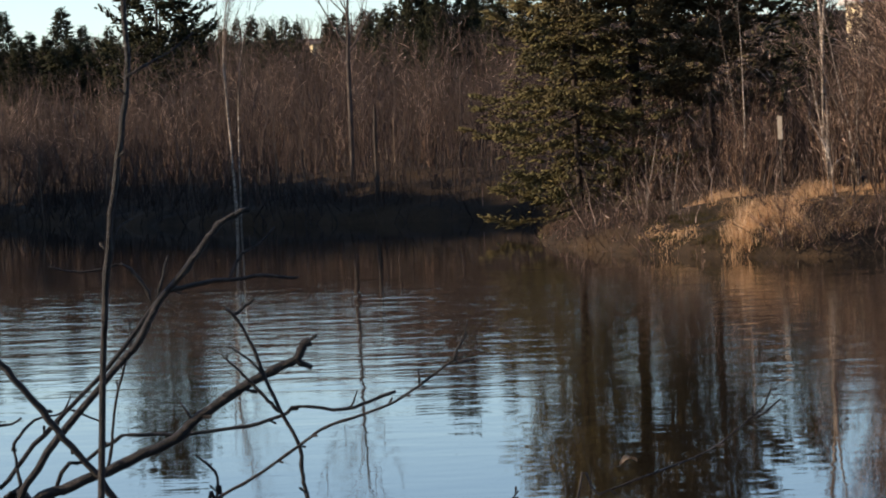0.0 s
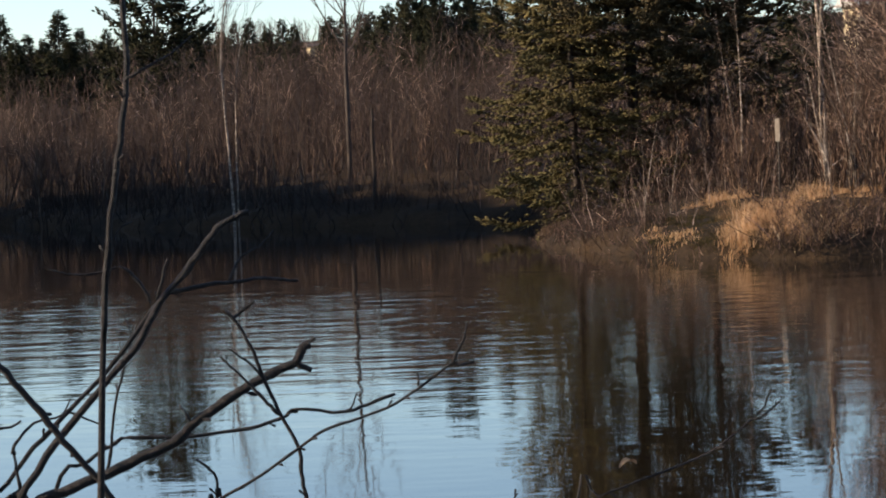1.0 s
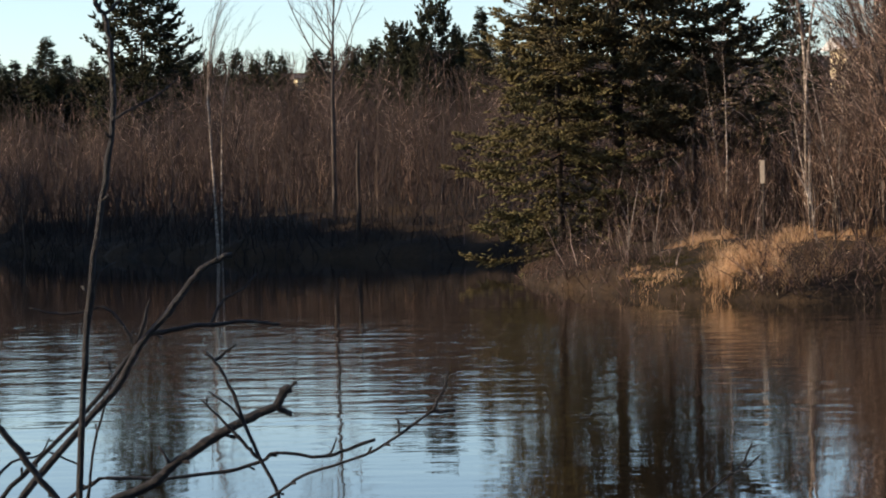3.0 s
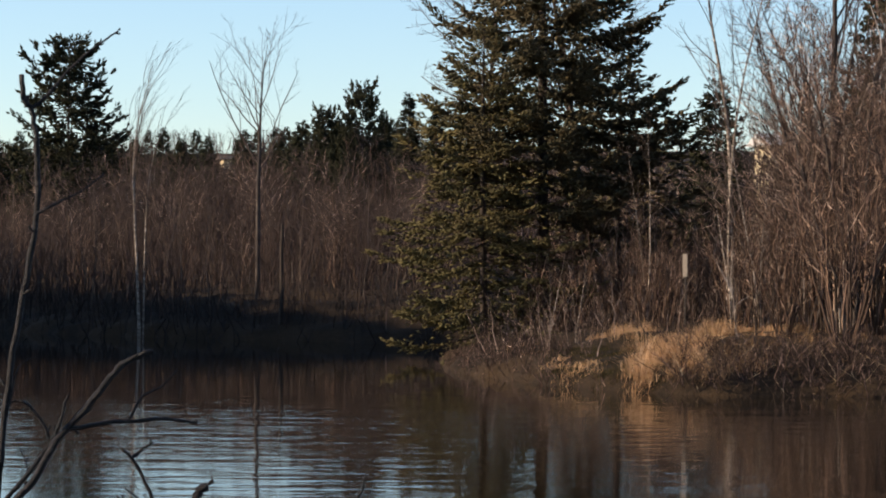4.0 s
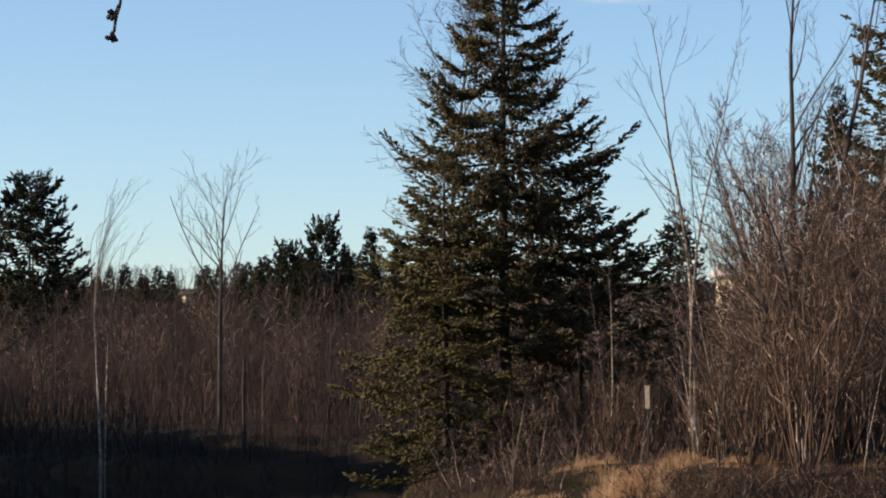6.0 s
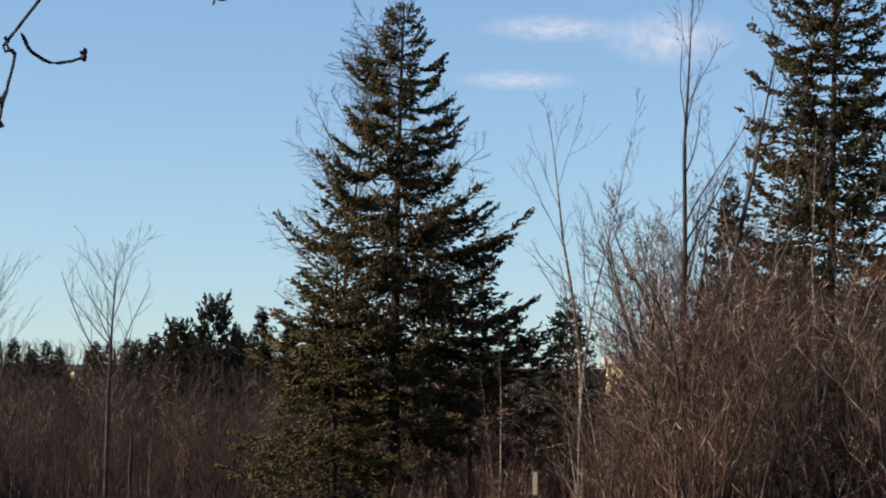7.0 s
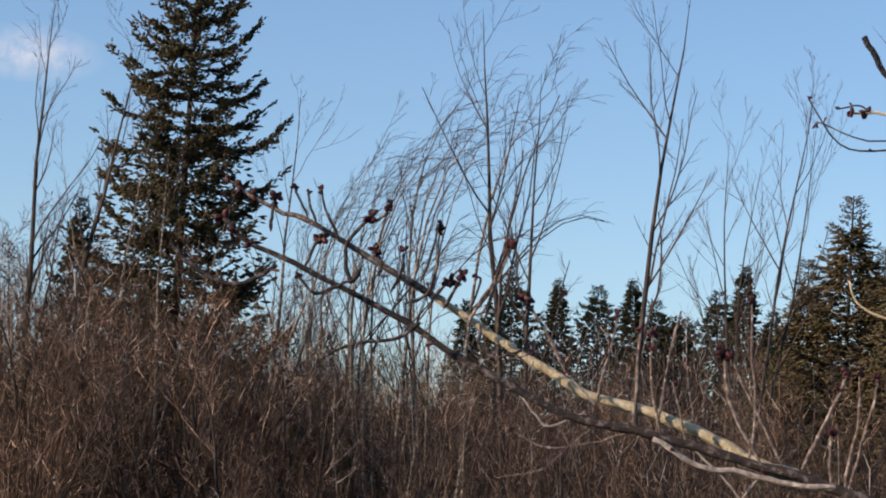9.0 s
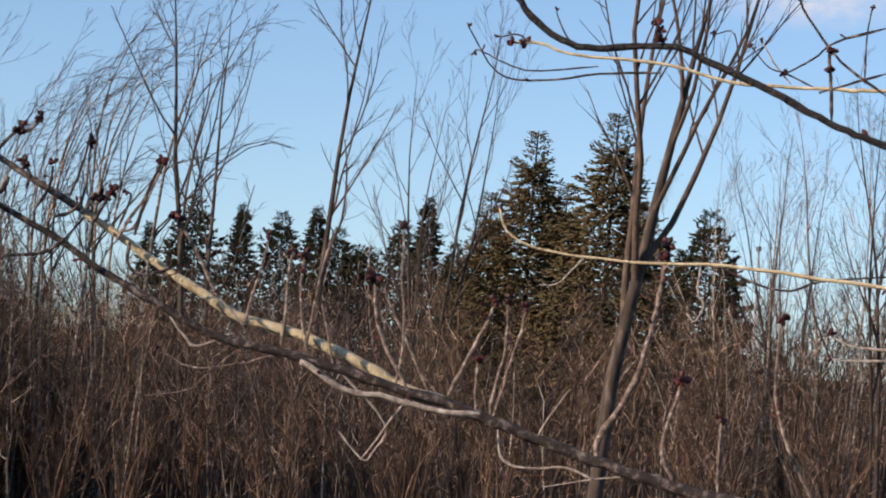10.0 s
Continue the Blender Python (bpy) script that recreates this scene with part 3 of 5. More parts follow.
arch = tree_meshes(46, 14.5, 0.066, 6, 0.14, (-0.02, 0), levels=2, wind=0.07, late=(6.0, 9.0), droop=0.5, n=(9, 6), ratio=(0.36, 0.45), angle=26, up=0.1, wob=0.022, rr=0.6, rmin=0.0085, bark_mat=M_BIRCH, **{"from": (0.35, 0.2)})
upright, upright_b = (tree_meshes(seed, 17.5, 0.11, stems, 0.05, (0.0, 0), wind=0.008, n=(9, 7, 4), ratio=(0.38, 0.36, 0.5), angle=33, up=0.08, wob=0.05, rr=0.62, rmin=0.0075, bark_mat=M_GREYTRUNK, **{"from": (0.36, 0.15, 0.2)}) for seed, stems in ((47, 2), (55, 1)))
broom = tree_meshes(50, 17.5, 0.09, 4, 0.1, (0.02, 0), wind=0.015, n=(10, 5, 3), ratio=(0.3, 0.5, 0.5), angle=28, up=0.11, wob=0.05, rr=0.6, bark_mat=M_GREYTRUNK, **{"from": (0.35, 0.2, 0.2)})
stout = tree_meshes(48, 17.0, 0.21, 1, 0.1, (0.03, 0), n=(9, 8, 6), ratio=(0.66, 0.42, 0.5), angle=24, up=0.05, wob=0.06, rr=0.62, bark_mat=M_GREYTRUNK, **{"from": (0.32, 0.3, 0.2)})
bushy = tree_meshes(49, 9.0, 0.085, 3, 0.15, (0, 0), n=(14, 7, 4), ratio=(0.36, 0.5, 0.5), angle=42, up=0.06, wob=0.1, rr=0.5, rmin=0.008, bark_mat=M_GREYTRUNK, twig_mat=M_GREYBARK, **{"from": (0.22, 0.15, 0.2)})
bushy_b = tree_meshes(51, 9.0, 0.075, 4, 0.2, (0, 0), n=(11, 7, 4), ratio=(0.36, 0.5, 0.5), angle=40, up=0.07, wob=0.11, rr=0.5, rmin=0.008, bark_mat=M_GREYTRUNK, twig_mat=M_BRUSH, **{"from": (0.2, 0.15, 0.2)})


def upto(name, az, dist, top_el, me, h0, label, turn=0.0):
    x, y = polar(az, dist)
    h = 3.0 + dist * math.tan(radians(top_el)) - gz(x, y)
    return bare_tree(name, az, dist, h, label, me, turn, h / h0)


upto("birch_tree", 3.05, 121, 10.5, airy, 15.0, "pale twiggy birch standing behind the tall spruce")
upto("birch_tree", 5.25, 104, 10.4, airy, 15.0, "pale twiggy birch behind the tall spruce", 2.2)
stem = tree_meshes(52, 9.0, 0.045, 2, 0.05, (0.02, 0), n=(9, 4, 3), ratio=(0.25, 0.5, 0.5), angle=35, up=0.06, wob=0.06, bark_mat=M_BIRCH, **{"from": (0.5, 0.25, 0.2)})
for i, (az, d, el) in enumerate(((4.45, 80, 0.9), (5.05, 80.5, 0.7), (6.65, 88, 3.6), (8.55, 79, 2.6), (9.2, 80, 4.4), (17.7, 78, 4.6), (20.0, 76, 4.8), (23.2, 77, 4.4), (31.8, 73, 5.0))):
    upto("birch_tree", az, d, el, stem, 9.0, "thin pale young birch stems in the undergrowth", i * 0.9)
for az, d, el, lean in ((20.05, 72, 2.6, -0.12), (20.3, 73, 3.4, 0.06), (15.9, 71, 1.8, 0.0), (18.9, 74, 3.0, -0.08), (12.05, 70, 1.6, 0.05), (22.6, 72, 1.9, 0.1)):
    upto("birch_tree", az, d, el, stem, 9.0, "thin pale leaning birch stem in the brush", az).rotation_euler[1] = lean
upto("birch_tree", 8.42, 88, 8.7, slim, 14.0, "slim pale birch between the spruces", 0.2)
upto("poplar_tree", 11.05, 85, 11.6, tall, 18.0, "tall bare poplar rising out of the brush", 0.0)
upto("poplar_tree", 10.1, 84, 7.7, bushy, 9.0, "bushy bare tree with dense grey twigs", 0.5)
upto("poplar_tree", 12.3, 86, 8.6, slim, 14.0, "slim bare tree in front of the narrow spruce", 3.3)
upto("poplar_tree", 15.2, 84, 9.9, slim, 14.0, "slim bare tree leaning away from the narrow spruce", 0.0).rotation_euler = (0, 0.2, 0)
upto("birch_tree", 13.6, 80, 8.2, slim, 14.0, "slim pale birch in front of the narrow spruce", 1.4)
upto("willow_tree", 17.5, 86, 9.7, arch, 14.5, "many-stemmed willow with its tops arched by wind", 0.15)
upto("willow_tree", 18.5, 84, 10.5, arch, 14.5, "many-stemmed pale willow arched by wind")
upto("willow_tree", 19.7, 85, 11.3, arch, 14.5, "many-stemmed pale willow arched by wind", 0.3)
upto("poplar_tree", 21.55, 83, 12.0, upright, 17.5, "bare poplar with several upright stems")
upto("poplar_tree", 24.3, 82, 12.4, upright_b, 17.5, "dark bare poplar with upright stems", 1.9)
upto("poplar_tree", 26.3, 81, 10.8, broom, 17.5, "bare poplar with many fine upright stems", 3.6)
upto("poplar_tree", 30.35, 66, 13.0, stout, 17.0, "stout bare tree with several heavy trunks")
upto("poplar_tree", 34.6, 76, 8.6, broom, 17.5, "pale bare poplar at the brush edge", 5.0)
pale = tree_meshes(54, 17.5, 0.085, 5, 0.16, (0.0, 0), wind=0.015, n=(12, 6, 4), ratio=(0.3, 0.5, 0.5), angle=32, up=0.1, wob=0.06, bark_mat=M_BIRCH, twig_mat=M_SAPLING, **{"from": (0.3, 0.2, 0.2)})
upto("poplar_tree", 33.7, 75, 7.9, pale, 17.5, "pale sunlit poplar with many upright stems", 1.2)
upto("poplar_tree", 35.5, 77, 9.0, pale, 17.5, "pale sunlit poplar with many upright stems", 2.9)
upto("poplar_tree", 36.5, 74, 9.5, broom, 17.5, "bare poplar with upright stems", 0.8)
for i, (az, d, el) in enumerate(((10.5, 92, 4.9), (10.8, 88, 6.4), (11.5, 90, 6.9), (12.9, 87, 6.6), (13.9, 83, 6.1), (15.2, 86, 6.0), (16.5, 88, 5.4), (17.4, 90, 4.9), (10.7, 86, 5.4), (11.0, 75, 4.4), (12.4, 75, 4.9), (13.7, 74.5, 4.2), (15.3, 75, 4.5), (16.8, 76, 3.9), (19.1, 75, 4.0), (21.2, 75.5, 3.6), (24.1, 74, 4.1), (26.8, 74, 3.7), (30.0, 73, 4.2), (32.9, 73, 3.9), (33.2, 92, 5.3), (34.6, 90, 5.0), (36.0, 91, 5.4), (9.2, 82, 4.6), (10.7, 78, 5.4), (11.9, 79, 5.9), (13.0, 77, 4.8), (14.8, 78, 5.0), (16.2, 79, 4.2), (9.9, 90, 6.0), (12.5, 92, 6.2), (11.3, 95, 6.4), (17.9, 80, 4.0), (20.5, 78, 3.6), (22.9, 79, 3.9),
                                  (25.2, 76, 3.8), (27.6, 78, 4.2), (29.3, 75, 4.0), (32.0, 74, 4.3), (33.8, 76, 4.1), (35.6, 74, 4.4), (18.7, 96, 4.6), (23.6, 98, 4.8), (28.2, 100, 5.0), (31.4, 98, 4.9))):
    upto("bare_shrub_tree", az, d, el, bushy if i % 2 else bushy_b, 9.0, "bushy brown leafless tree in the thicket", i * 1.3)

for i, (az, d, el) in enumerate(((9.5, 112, 3.0), (10.0, 108, 3.4), (9.0, 115, 2.8), (10.2, 80, 4.0), (10.7, 79, 5.4), (11.3, 81, 6.3), (11.9, 79, 5.3), (12.6, 82, 6.0), (13.2, 80, 5.6), (14.3, 79, 5.4), (14.9, 81, 5.6), (15.8, 80, 4.9), (16.4, 82, 4.8), (20.6, 80, 3.9), (22.4, 79, 4.0), (24.9, 81, 3.8), (26.0, 79, 3.6), (28.9, 80, 3.8))):
    upto("bare_shrub_tree", az, d, el, bushy_b if i % 2 else bushy, 9.0, "twiggy grey-brown leafless tree in the thicket", 0.7 + i * 1.7)
thin_stem = tree_meshes(53, 9.0, 0.045, 2, 0.04, (0.01, 0), n=(12, 5, 3), ratio=(0.24, 0.5, 0.5), angle=35, up=0.07, wob=0.07, bark_mat=M_SAPLING, **{"from": (0.3, 0.2, 0.2)})
for i, (az, d, el) in enumerate(((-8.6, 143, 1.9), (-7.3, 137, 2.3), (-5.6, 130, 2.5), (-3.6, 125, 2.6), (-2.9, 123, 1.9), (-0.9, 121, 2.4), (0.4, 121, 2.5), (1.5, 120, 2.2))):
    upto("birch_tree", az, d, el, thin_stem, 9.0, "thin pale young birch stems in the far shore thicket", i * 1.3)

# rounded bare trees of the far shore woods
round_a = tree_meshes(56, 9.0, 0.09, 4, 0.2, (0, 0), levels=2, n=(15, 7), ratio=(0.4, 0.5), angle=40, up=0.06, wob=0.1, rr=0.5, rmin=0.016, bark_mat=M_GREYBARK, twig_mat=M_FARBRUSH, **{"from": (0.2, 0.15)})
round_b = tree_meshes(57, 9.0, 0.11, 2, 0.16, (0, 0), levels=2, n=(16, 8), ratio=(0.46, 0.5), angle=46, up=0.05, wob=0.1, rr=0.5, rmin=0.016, bark_mat=M_GREYTRUNK, twig_mat=M_FARBRUSH, **{"from": (0.25, 0.15)})
round_c = tree_meshes(58, 9.0, 0.07, 7, 0.3, (0.05, 0), levels=2, n=(10, 6), ratio=(0.36, 0.5), angle=34, up=0.04, wob=0.12, rr=0.5, rmin=0.014, bark_mat=M_BRUSH, twig_mat=M_GREYBARK, **{"from": (0.25, 0.15)})
wood_rng = random.Random(81)
for i in range(64):
    az = -9.8 + 12.4 * (i * 0.618 % 1)
    back = (i % 4) / 3
    d = float(np.interp(az, [-9.8, 2.6], [147, 121])) + 1 + 26 * back + wood_rng.uniform(-2, 3)
    el = float(np.interp(az, [-9.8, -7, -5, 2.6], [2.0, 2.3, 2.9, 2.9])) - 1.3 * (1 - back) + wood_rng.uniform(-0.25, 0.35)
    upto("bare_shrub_tree", az, d, el, (round_a, round_b, round_c)[i % 3], 9.0, "spreading brown leafless tree in the far shore woods", i * 1.9)

# fan-shaped bushes along the bank
fans = [tree_meshes(60 + i, 5.0, 0.042, 16, 0.32, (0, 0), levels=2, n=(6, 4), ratio=(0.34, 0.5), angle=30, up=0.07, wob=0.11, rmin=0.009, bark_mat=M_BRUSH, twig_mat=M_BRUSH, **{"from": (0.25, 0.2)}) for i in range(3)]
for i, (az, d, h) in enumerate(((10.9, 71.5, 6.2), (9.6, 75, 4.6), (11.6, 75.5, 6.4), (8.6, 81, 4.0), (10.2, 79, 5.2), (15.7, 73, 5.2), (17.0, 74, 4.8), (18.6, 73, 4.6),
                                (6.6, 84, 3.2), (7.0, 88, 4.0), (20.1, 72, 4.4), (21.8, 73, 4.8), (23.5, 70, 4.4), (26.1, 71, 4.6), (28.4, 69, 4.5), (33.0, 68, 4.6), (35.4, 69, 4.8))):
    bare_tree("bare_bush", az, d, h, "many-stemmed leafless tan bush on the bank", fans[i % 3], i * 2.1, h / 5.0, "bushes on the bank", "bush")


# ---- thickets ----
def thicket(name, label, spots, seed, low, high, r=0.022, twigs=10, mat=M_BRUSH, lean=0.12, top=None, forks=0):
    """Many thin upright stems with side twigs; nobody could count them."""
    rng = np.random.RandomState(seed)
    t = Tubes()
    zs = ground_z(spots[:, 0], spots[:, 1])
    for (x, y), z in zip(spots, zs):
        h = rng.uniform(low, high) * (0.75 + 0.25 * math.sin(x * 0.35 + seed) * math.sin(y * 0.21 + 1))
        if top:
            dist = math.hypot(x, y)
            h = max(1.5, 3 + dist * math.tan(radians(np.interp(math.degrees(math.atan2(x, y)), *top))) - z) * rng.uniform(low, high)
        dx, dy = rng.normal(0, lean, 2)
        f = np.linspace(0, 1, 6)
        c = np.cumsum(rng.normal(0, 0.055, (6, 2)), 0) * h
        p = np.stack([x + dx * h * f + c[:, 0] * f, y + dy * h * f + c[:, 1] * f, z - 0.1 + h * f], 1)
        rr = r * rng.uniform(0.5, 1.4)
        t.add(p, list(rr * (1 - 0.8 * f)), 3)
        for k in range(twigs):
            s = rng.uniform(0.12, 0.97)
            b = np.array([np.interp(s, f, p[:, i]) for i in range(3)])
            a, ln = rng.uniform(0, 6.283), h * rng.uniform(0.08, 0.3) * (1.15 - 0.6 * s)
            v = np.array([math.cos(a) * 0.7, math.sin(a) * 0.7, rng.uniform(0.2, 1.2)])
            q1 = b + v * ln * 0.5
            q2 = q1 + (v + rng.normal(0, 0.35, 3)) * ln * 0.5
            tw = min(rr * 0.5, 0.004 + 0.25 * rr)
            t.add([b, q1, q2], [tw, tw * 0.75, tw * 0.3], 3)
            for side in range(forks):
                q3 = q1 + (v + rng.normal(0, 0.6, 3)) * ln * rng.uniform(0.25, 0.5)
                t.add([q1, q3], [tw * 0.6, tw * 0.25], 3)
    return tagged(new(name, t.mesh(name, mat)), label, "thicket", kind="stuff")


def clumpy(x, y, k, t):
    return np.sin(x * 1.9 * k + 1.3 * np.sin(y * 1.1 * k)) * np.sin(y * 1.6 * k + 0.7 * x * k) > t


def scatter(seed, n, test):
    """n spots in a ring sector for which test(x, y, az, dist, shore) holds."""
    rng = np.random.RandomState(seed)
    got = []
    while len(got) < n:
        az, d = rng.uniform(-16, 42, 20000), rng.uniform(55, 350, 20000)
        x, y = d * np.sin(np.radians(az)), d * np.cos(np.radians(az))
        ok = test(x, y, az, d, shore_distance(x, y))
        got += list(np.stack([x, y], 1)[ok])
    return np.array(got[:n])


LOW_LINE = ((-16, -9, -7, -4, -1, 3, 6), (1.1, 1.2, 1.3, 1.6, 1.6, 1.6, 1.6))
MID_LINE = ((-16, -9, -7, -4, -1, 3, 6), (1.8, 1.8, 2.0, 2.3, 2.3, 2.3, 2.3))
FAR_LINE = ((-16, -9, -7, -4, -1, 3, 6), (2.3, 2.3, 2.5, 2.75, 2.75, 2.8, 2.8))
TOP_LINE = ((-16, -9, -7, -4, -1, 3, 6), (2.7, 2.7, 2.95, 3.2, 3.2, 3.3, 3.3))
thicket("far_shore_thicket", "dense leafless reddish brown thicket on the far shore", scatter(1, 1900, lambda x, y, az, d, s: (az < 3.2) & (d > 108) & (s > 0.6) & (s < 24)), 5, 0.4, 1.03, 0.026, 7, M_FARBRUSH, 0.15, LOW_LINE)
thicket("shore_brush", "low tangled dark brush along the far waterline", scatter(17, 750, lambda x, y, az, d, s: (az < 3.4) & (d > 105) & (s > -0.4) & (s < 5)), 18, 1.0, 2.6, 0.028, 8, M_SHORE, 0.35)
thicket("far_shore_thicket", "grey-brown leafless woods on the slope behind the far shore", scatter(2, 1300, lambda x, y, az, d, s: (az < 6) & (d > 108) & (s >= 24) & (d < 200)), 6, 0.55, 1.02, 0.038, 7, M_FARBRUSH, 0.13, MID_LINE)
thicket("hill_woods", "distant leafless grey woods on the hill", scatter(20, 1200, lambda x, y, az, d, s: (az < 6) & (d >= 200) & (d < 258)), 21, 0.6, 0.97, 0.065, 5, M_FARBRUSH, 0.1, FAR_LINE)
BACK_LINE = ((6, 8, 9, 10.5, 12.5, 14, 16, 20, 27, 36, 42), (2.2, 2.4, 2.9, 4.6, 5.5, 5.0, 4.6, 4.2, 4.5, 4.4, 4.4))
SKYLINE = ((8, 9.3, 10.5, 12.5, 14, 16, 17.2, 17.9, 19.4, 20.2, 27, 36, 42), (1.0, 1.5, 5.0, 5.5, 5.3, 5.0, 4.2, 3.1, 3.1, 4.0, 4.4, 4.3, 4.3))
thicket("brush_thicket", "dense leafless brown brush beside the pond", scatter(3, 850, lambda x, y, az, d, s: (az > 8.2) & (d > 77) & (d < 106) & (s > 4)), 71, 0.2, 0.9, 0.03, 10, M_BRUSH, 0.1, SKYLINE, 1)
thicket("sapling_stand", "thin upright grey saplings standing in the brush", scatter(40, 300, lambda x, y, az, d, s: (az > 8.4) & (d > 69) & (d < 96) & (s > 3) & clumpy(x, y, 0.25, -0.2)), 41, 0.4, 1.15, 0.034, 9, M_SAPLING, 0.06, SKYLINE)
thicket("brush_thicket", "grey-brown leafless woods behind the brush", scatter(4, 1300, lambda x, y, az, d, s: (az > 6) & (d >= 104) & (d < 160) & (s > 5)), 8, 0.55, 1.03, 0.036, 8, M_GREYBARK, 0.14, BACK_LINE)
thicket("hill_woods", "leafless brown woods round the house on the slope", scatter(62, 260, lambda x, y, az, d, s: (az > 7.6) & (az < 11.5) & (d > 120) & (d < 165)), 63, 0.75, 1.03, 0.04, 12, M_GREYBARK, 0.14, ((7, 9, 10, 12), (2.6, 2.7, 2.75, 3.2)))
HILL_LINE = ((3, 8, 10, 14, 20, 27, 36, 42), (2.9, 3.1, 3.3, 4.3, 4.9, 5.2, 4.7, 4.6))
thicket("hill_woods", "leafless grey-brown woods on the hill", scatter(22, 1400, lambda x, y, az, d, s: (az > 3) & (d >= 150) & (d < 225)), 23, 0.55, 1.03, 0.085, 6, M_GREYBARK, 0.1, HILL_LINE)
thicket("brush_thicket", "leafless brown brush between the spruce and the willows", scatter(34, 700, lambda x, y, az, d, s: (az > 15.6) & (az < 21.5) & (d > 84) & (d < 106)), 35, 0.6, 1.04, 0.03, 11, M_BRUSH, 0.18, SKYLINE)
thicket("brush_thicket", "sunlit leafless brown brush behind the tall spruce", scatter(44, 330, lambda x, y, az, d, s: (az > 4.0) & (az < 9.0) & (d > 91) & (d < 104) & (s > 1)), 45, 0.5, 1.05, 0.028, 11, M_BRUSH, 0.18, ((3, 5, 7, 9), (1.5, 1.9, 1.9, 1.7)))
thicket("straw_scrub", "pale straw-coloured scrub lit by the sun", scatter(32, 380, lambda x, y, az, d, s: (az > 16.6) & (az < 20.2) & (d > 108) & (d < 122)), 33, 0.5, 0.98, 0.03, 14, M_STRAW, 0.2, ((16, 17.5, 19, 20.5), (3.4, 4.4, 4.5, 3.8)))
thicket("bank_brush", "low reddish brown twigs tangled over the bank edge", scatter(26, 1200, lambda x, y, az, d, s: (az > 7.2) & (az < 15.5) & (d < 76) & (s > -0.25) & (s < 3.6)), 27, 0.3, 1.4, 0.015, 10, M_BANK, 0.55)
thicket("bank_brush", "grey twigs and roots at the foot of the spruce", scatter(28, 460, lambda x, y, az, d, s: (az > 1.9) & (az < 5.0) & (d < 92) & (s > -0.3) & (s < 3.0)), 29, 0.2, 0.9, 0.016, 8, M_BANK, 0.5)
thicket("bank_brush", "low dark twigs and roots hanging over the water's edge", scatter(74, 420, lambda x, y, az, d, s: (az > 2.2) & (az < 7.6) & (d < 90) & (s > -0.35) & (s < 0.5)), 75, 0.12, 0.5, 0.013, 8, M_BANK, 0.7)
thicket("undergrowth", "thin grey twigs and saplings under the spruce", scatter(9, 330, lambda x, y, az, d, s: (az > 1.5) & (az < 8.6) & (d > 68) & (d < 98) & (s > 0.8) & ~((az > 5.6) & (d < 78.5))), 9, 0.6, 2.4, 0.015, 9, M_GREYBARK, 0.25)

thicket("hill_woods", "distant leafless grey-brown woods along the top of the hill", scatter(64, 1300, lambda x, y, az, d, s: (az < 7) & (d >= 290) & (d < 350)), 65, 0.75, 1.02, 0.085, 5, M_FARBRUSH, 0.08, TOP_LINE)

thicket("hill_woods", "leafless brown woods in front of the hill houses", scatter(70, 330, lambda x, y, az, d, s: (((az > -3.3) & (az < -1.9)) | ((az > -8.0) & (az < -6.2)) | ((az > -0.6) & (az < 0.6))) & (d >= 262) & (d < 283)), 71, 0.85, 1.0, 0.09, 9, M_FARBRUSH, 0.08, ((-8, -6.2, -3.3, -1.9, 0.6), (1.95, 1.95, 2.45, 2.45, 2.6)))

# ---- grass on the bank ----
def grass(name, label, spots, seed, low, high, blades, mat=M_GRASS):
    rng = np.random.RandomState(seed)
    n = len(spots) * blades
    base = np.repeat(spots, blades, 0) + rng.normal(0, 0.13, (n, 2))
    z = ground_z(base[:, 0], base[:, 1])
    h = rng.uniform(low, high, n) * np.repeat(rng.uniform(0.35, 1.2, len(spots)), blades)
    a = np.repeat(rng.uniform(0, 6.283, len(spots)), blades) + rng.normal(0, 1.1, n)
    out = np.abs(rng.normal(0.9, 0.6, n)) * h
    d = np.stack([np.cos(a), np.sin(a)], 1)
    s = np.stack([-d[:, 1], d[:, 0]], 1) * (0.006 * rng.uniform(0.6, 1.6, n))[:, None]
    P = lambda f, w, k: np.concatenate([base + d * (out * f)[:, None] + s * w, (z - 0.03 + h * k)[:, None]], 1)
    V = np.stack([P(0, 1, 0), P(0, -1, 0), P(0.3, 0.8, 0.6), P(0.3, -0.8, 0.6), P(1.0, 0, 0.92)], 1).reshape(-1, 3)
    b = np.arange(n)[:, None] * 5
    ob = new(name, mesh_of(name, V, [b + np.array([[0, 1, 3, 2]]), b + np.array([[2, 3, 4]])], mat))
    return tagged(ob, label, "grass", kind="stuff")


grass("dry_grass", "low matted dry grass on the bank", scatter(11, 230, lambda x, y, az, d, s: (az > 3.2) & (az < 14) & (d < 86) & (s > 1.2) & (s < 13) & clumpy(x, y, 1.0, -0.1) & ~((az > 4.6) & (az < 6.6) & (s < 4.5))), 12, 0.05, 0.2, 24)
grass("dry_grass", "tufts of dry orange-brown grass on the bank", scatter(13, 60, lambda x, y, az, d, s: (az > 7.6) & (az < 13.5) & (d < 82) & (s > 1.5) & (s < 9) & clumpy(x, y, 1.5, 0.35)), 14, 0.2, 0.55, 36)
grass("dry_grass", "short pale straw on the level ground by the sign post", scatter(36, 190, lambda x, y, az, d, s: (az > 5.4) & (az < 9.6) & (d > 74.5) & (d < 82) & (s > 4) & clumpy(x, y, 0.8, 0.0)), 37, 0.06, 0.3, 24, M_STRAWGRASS)
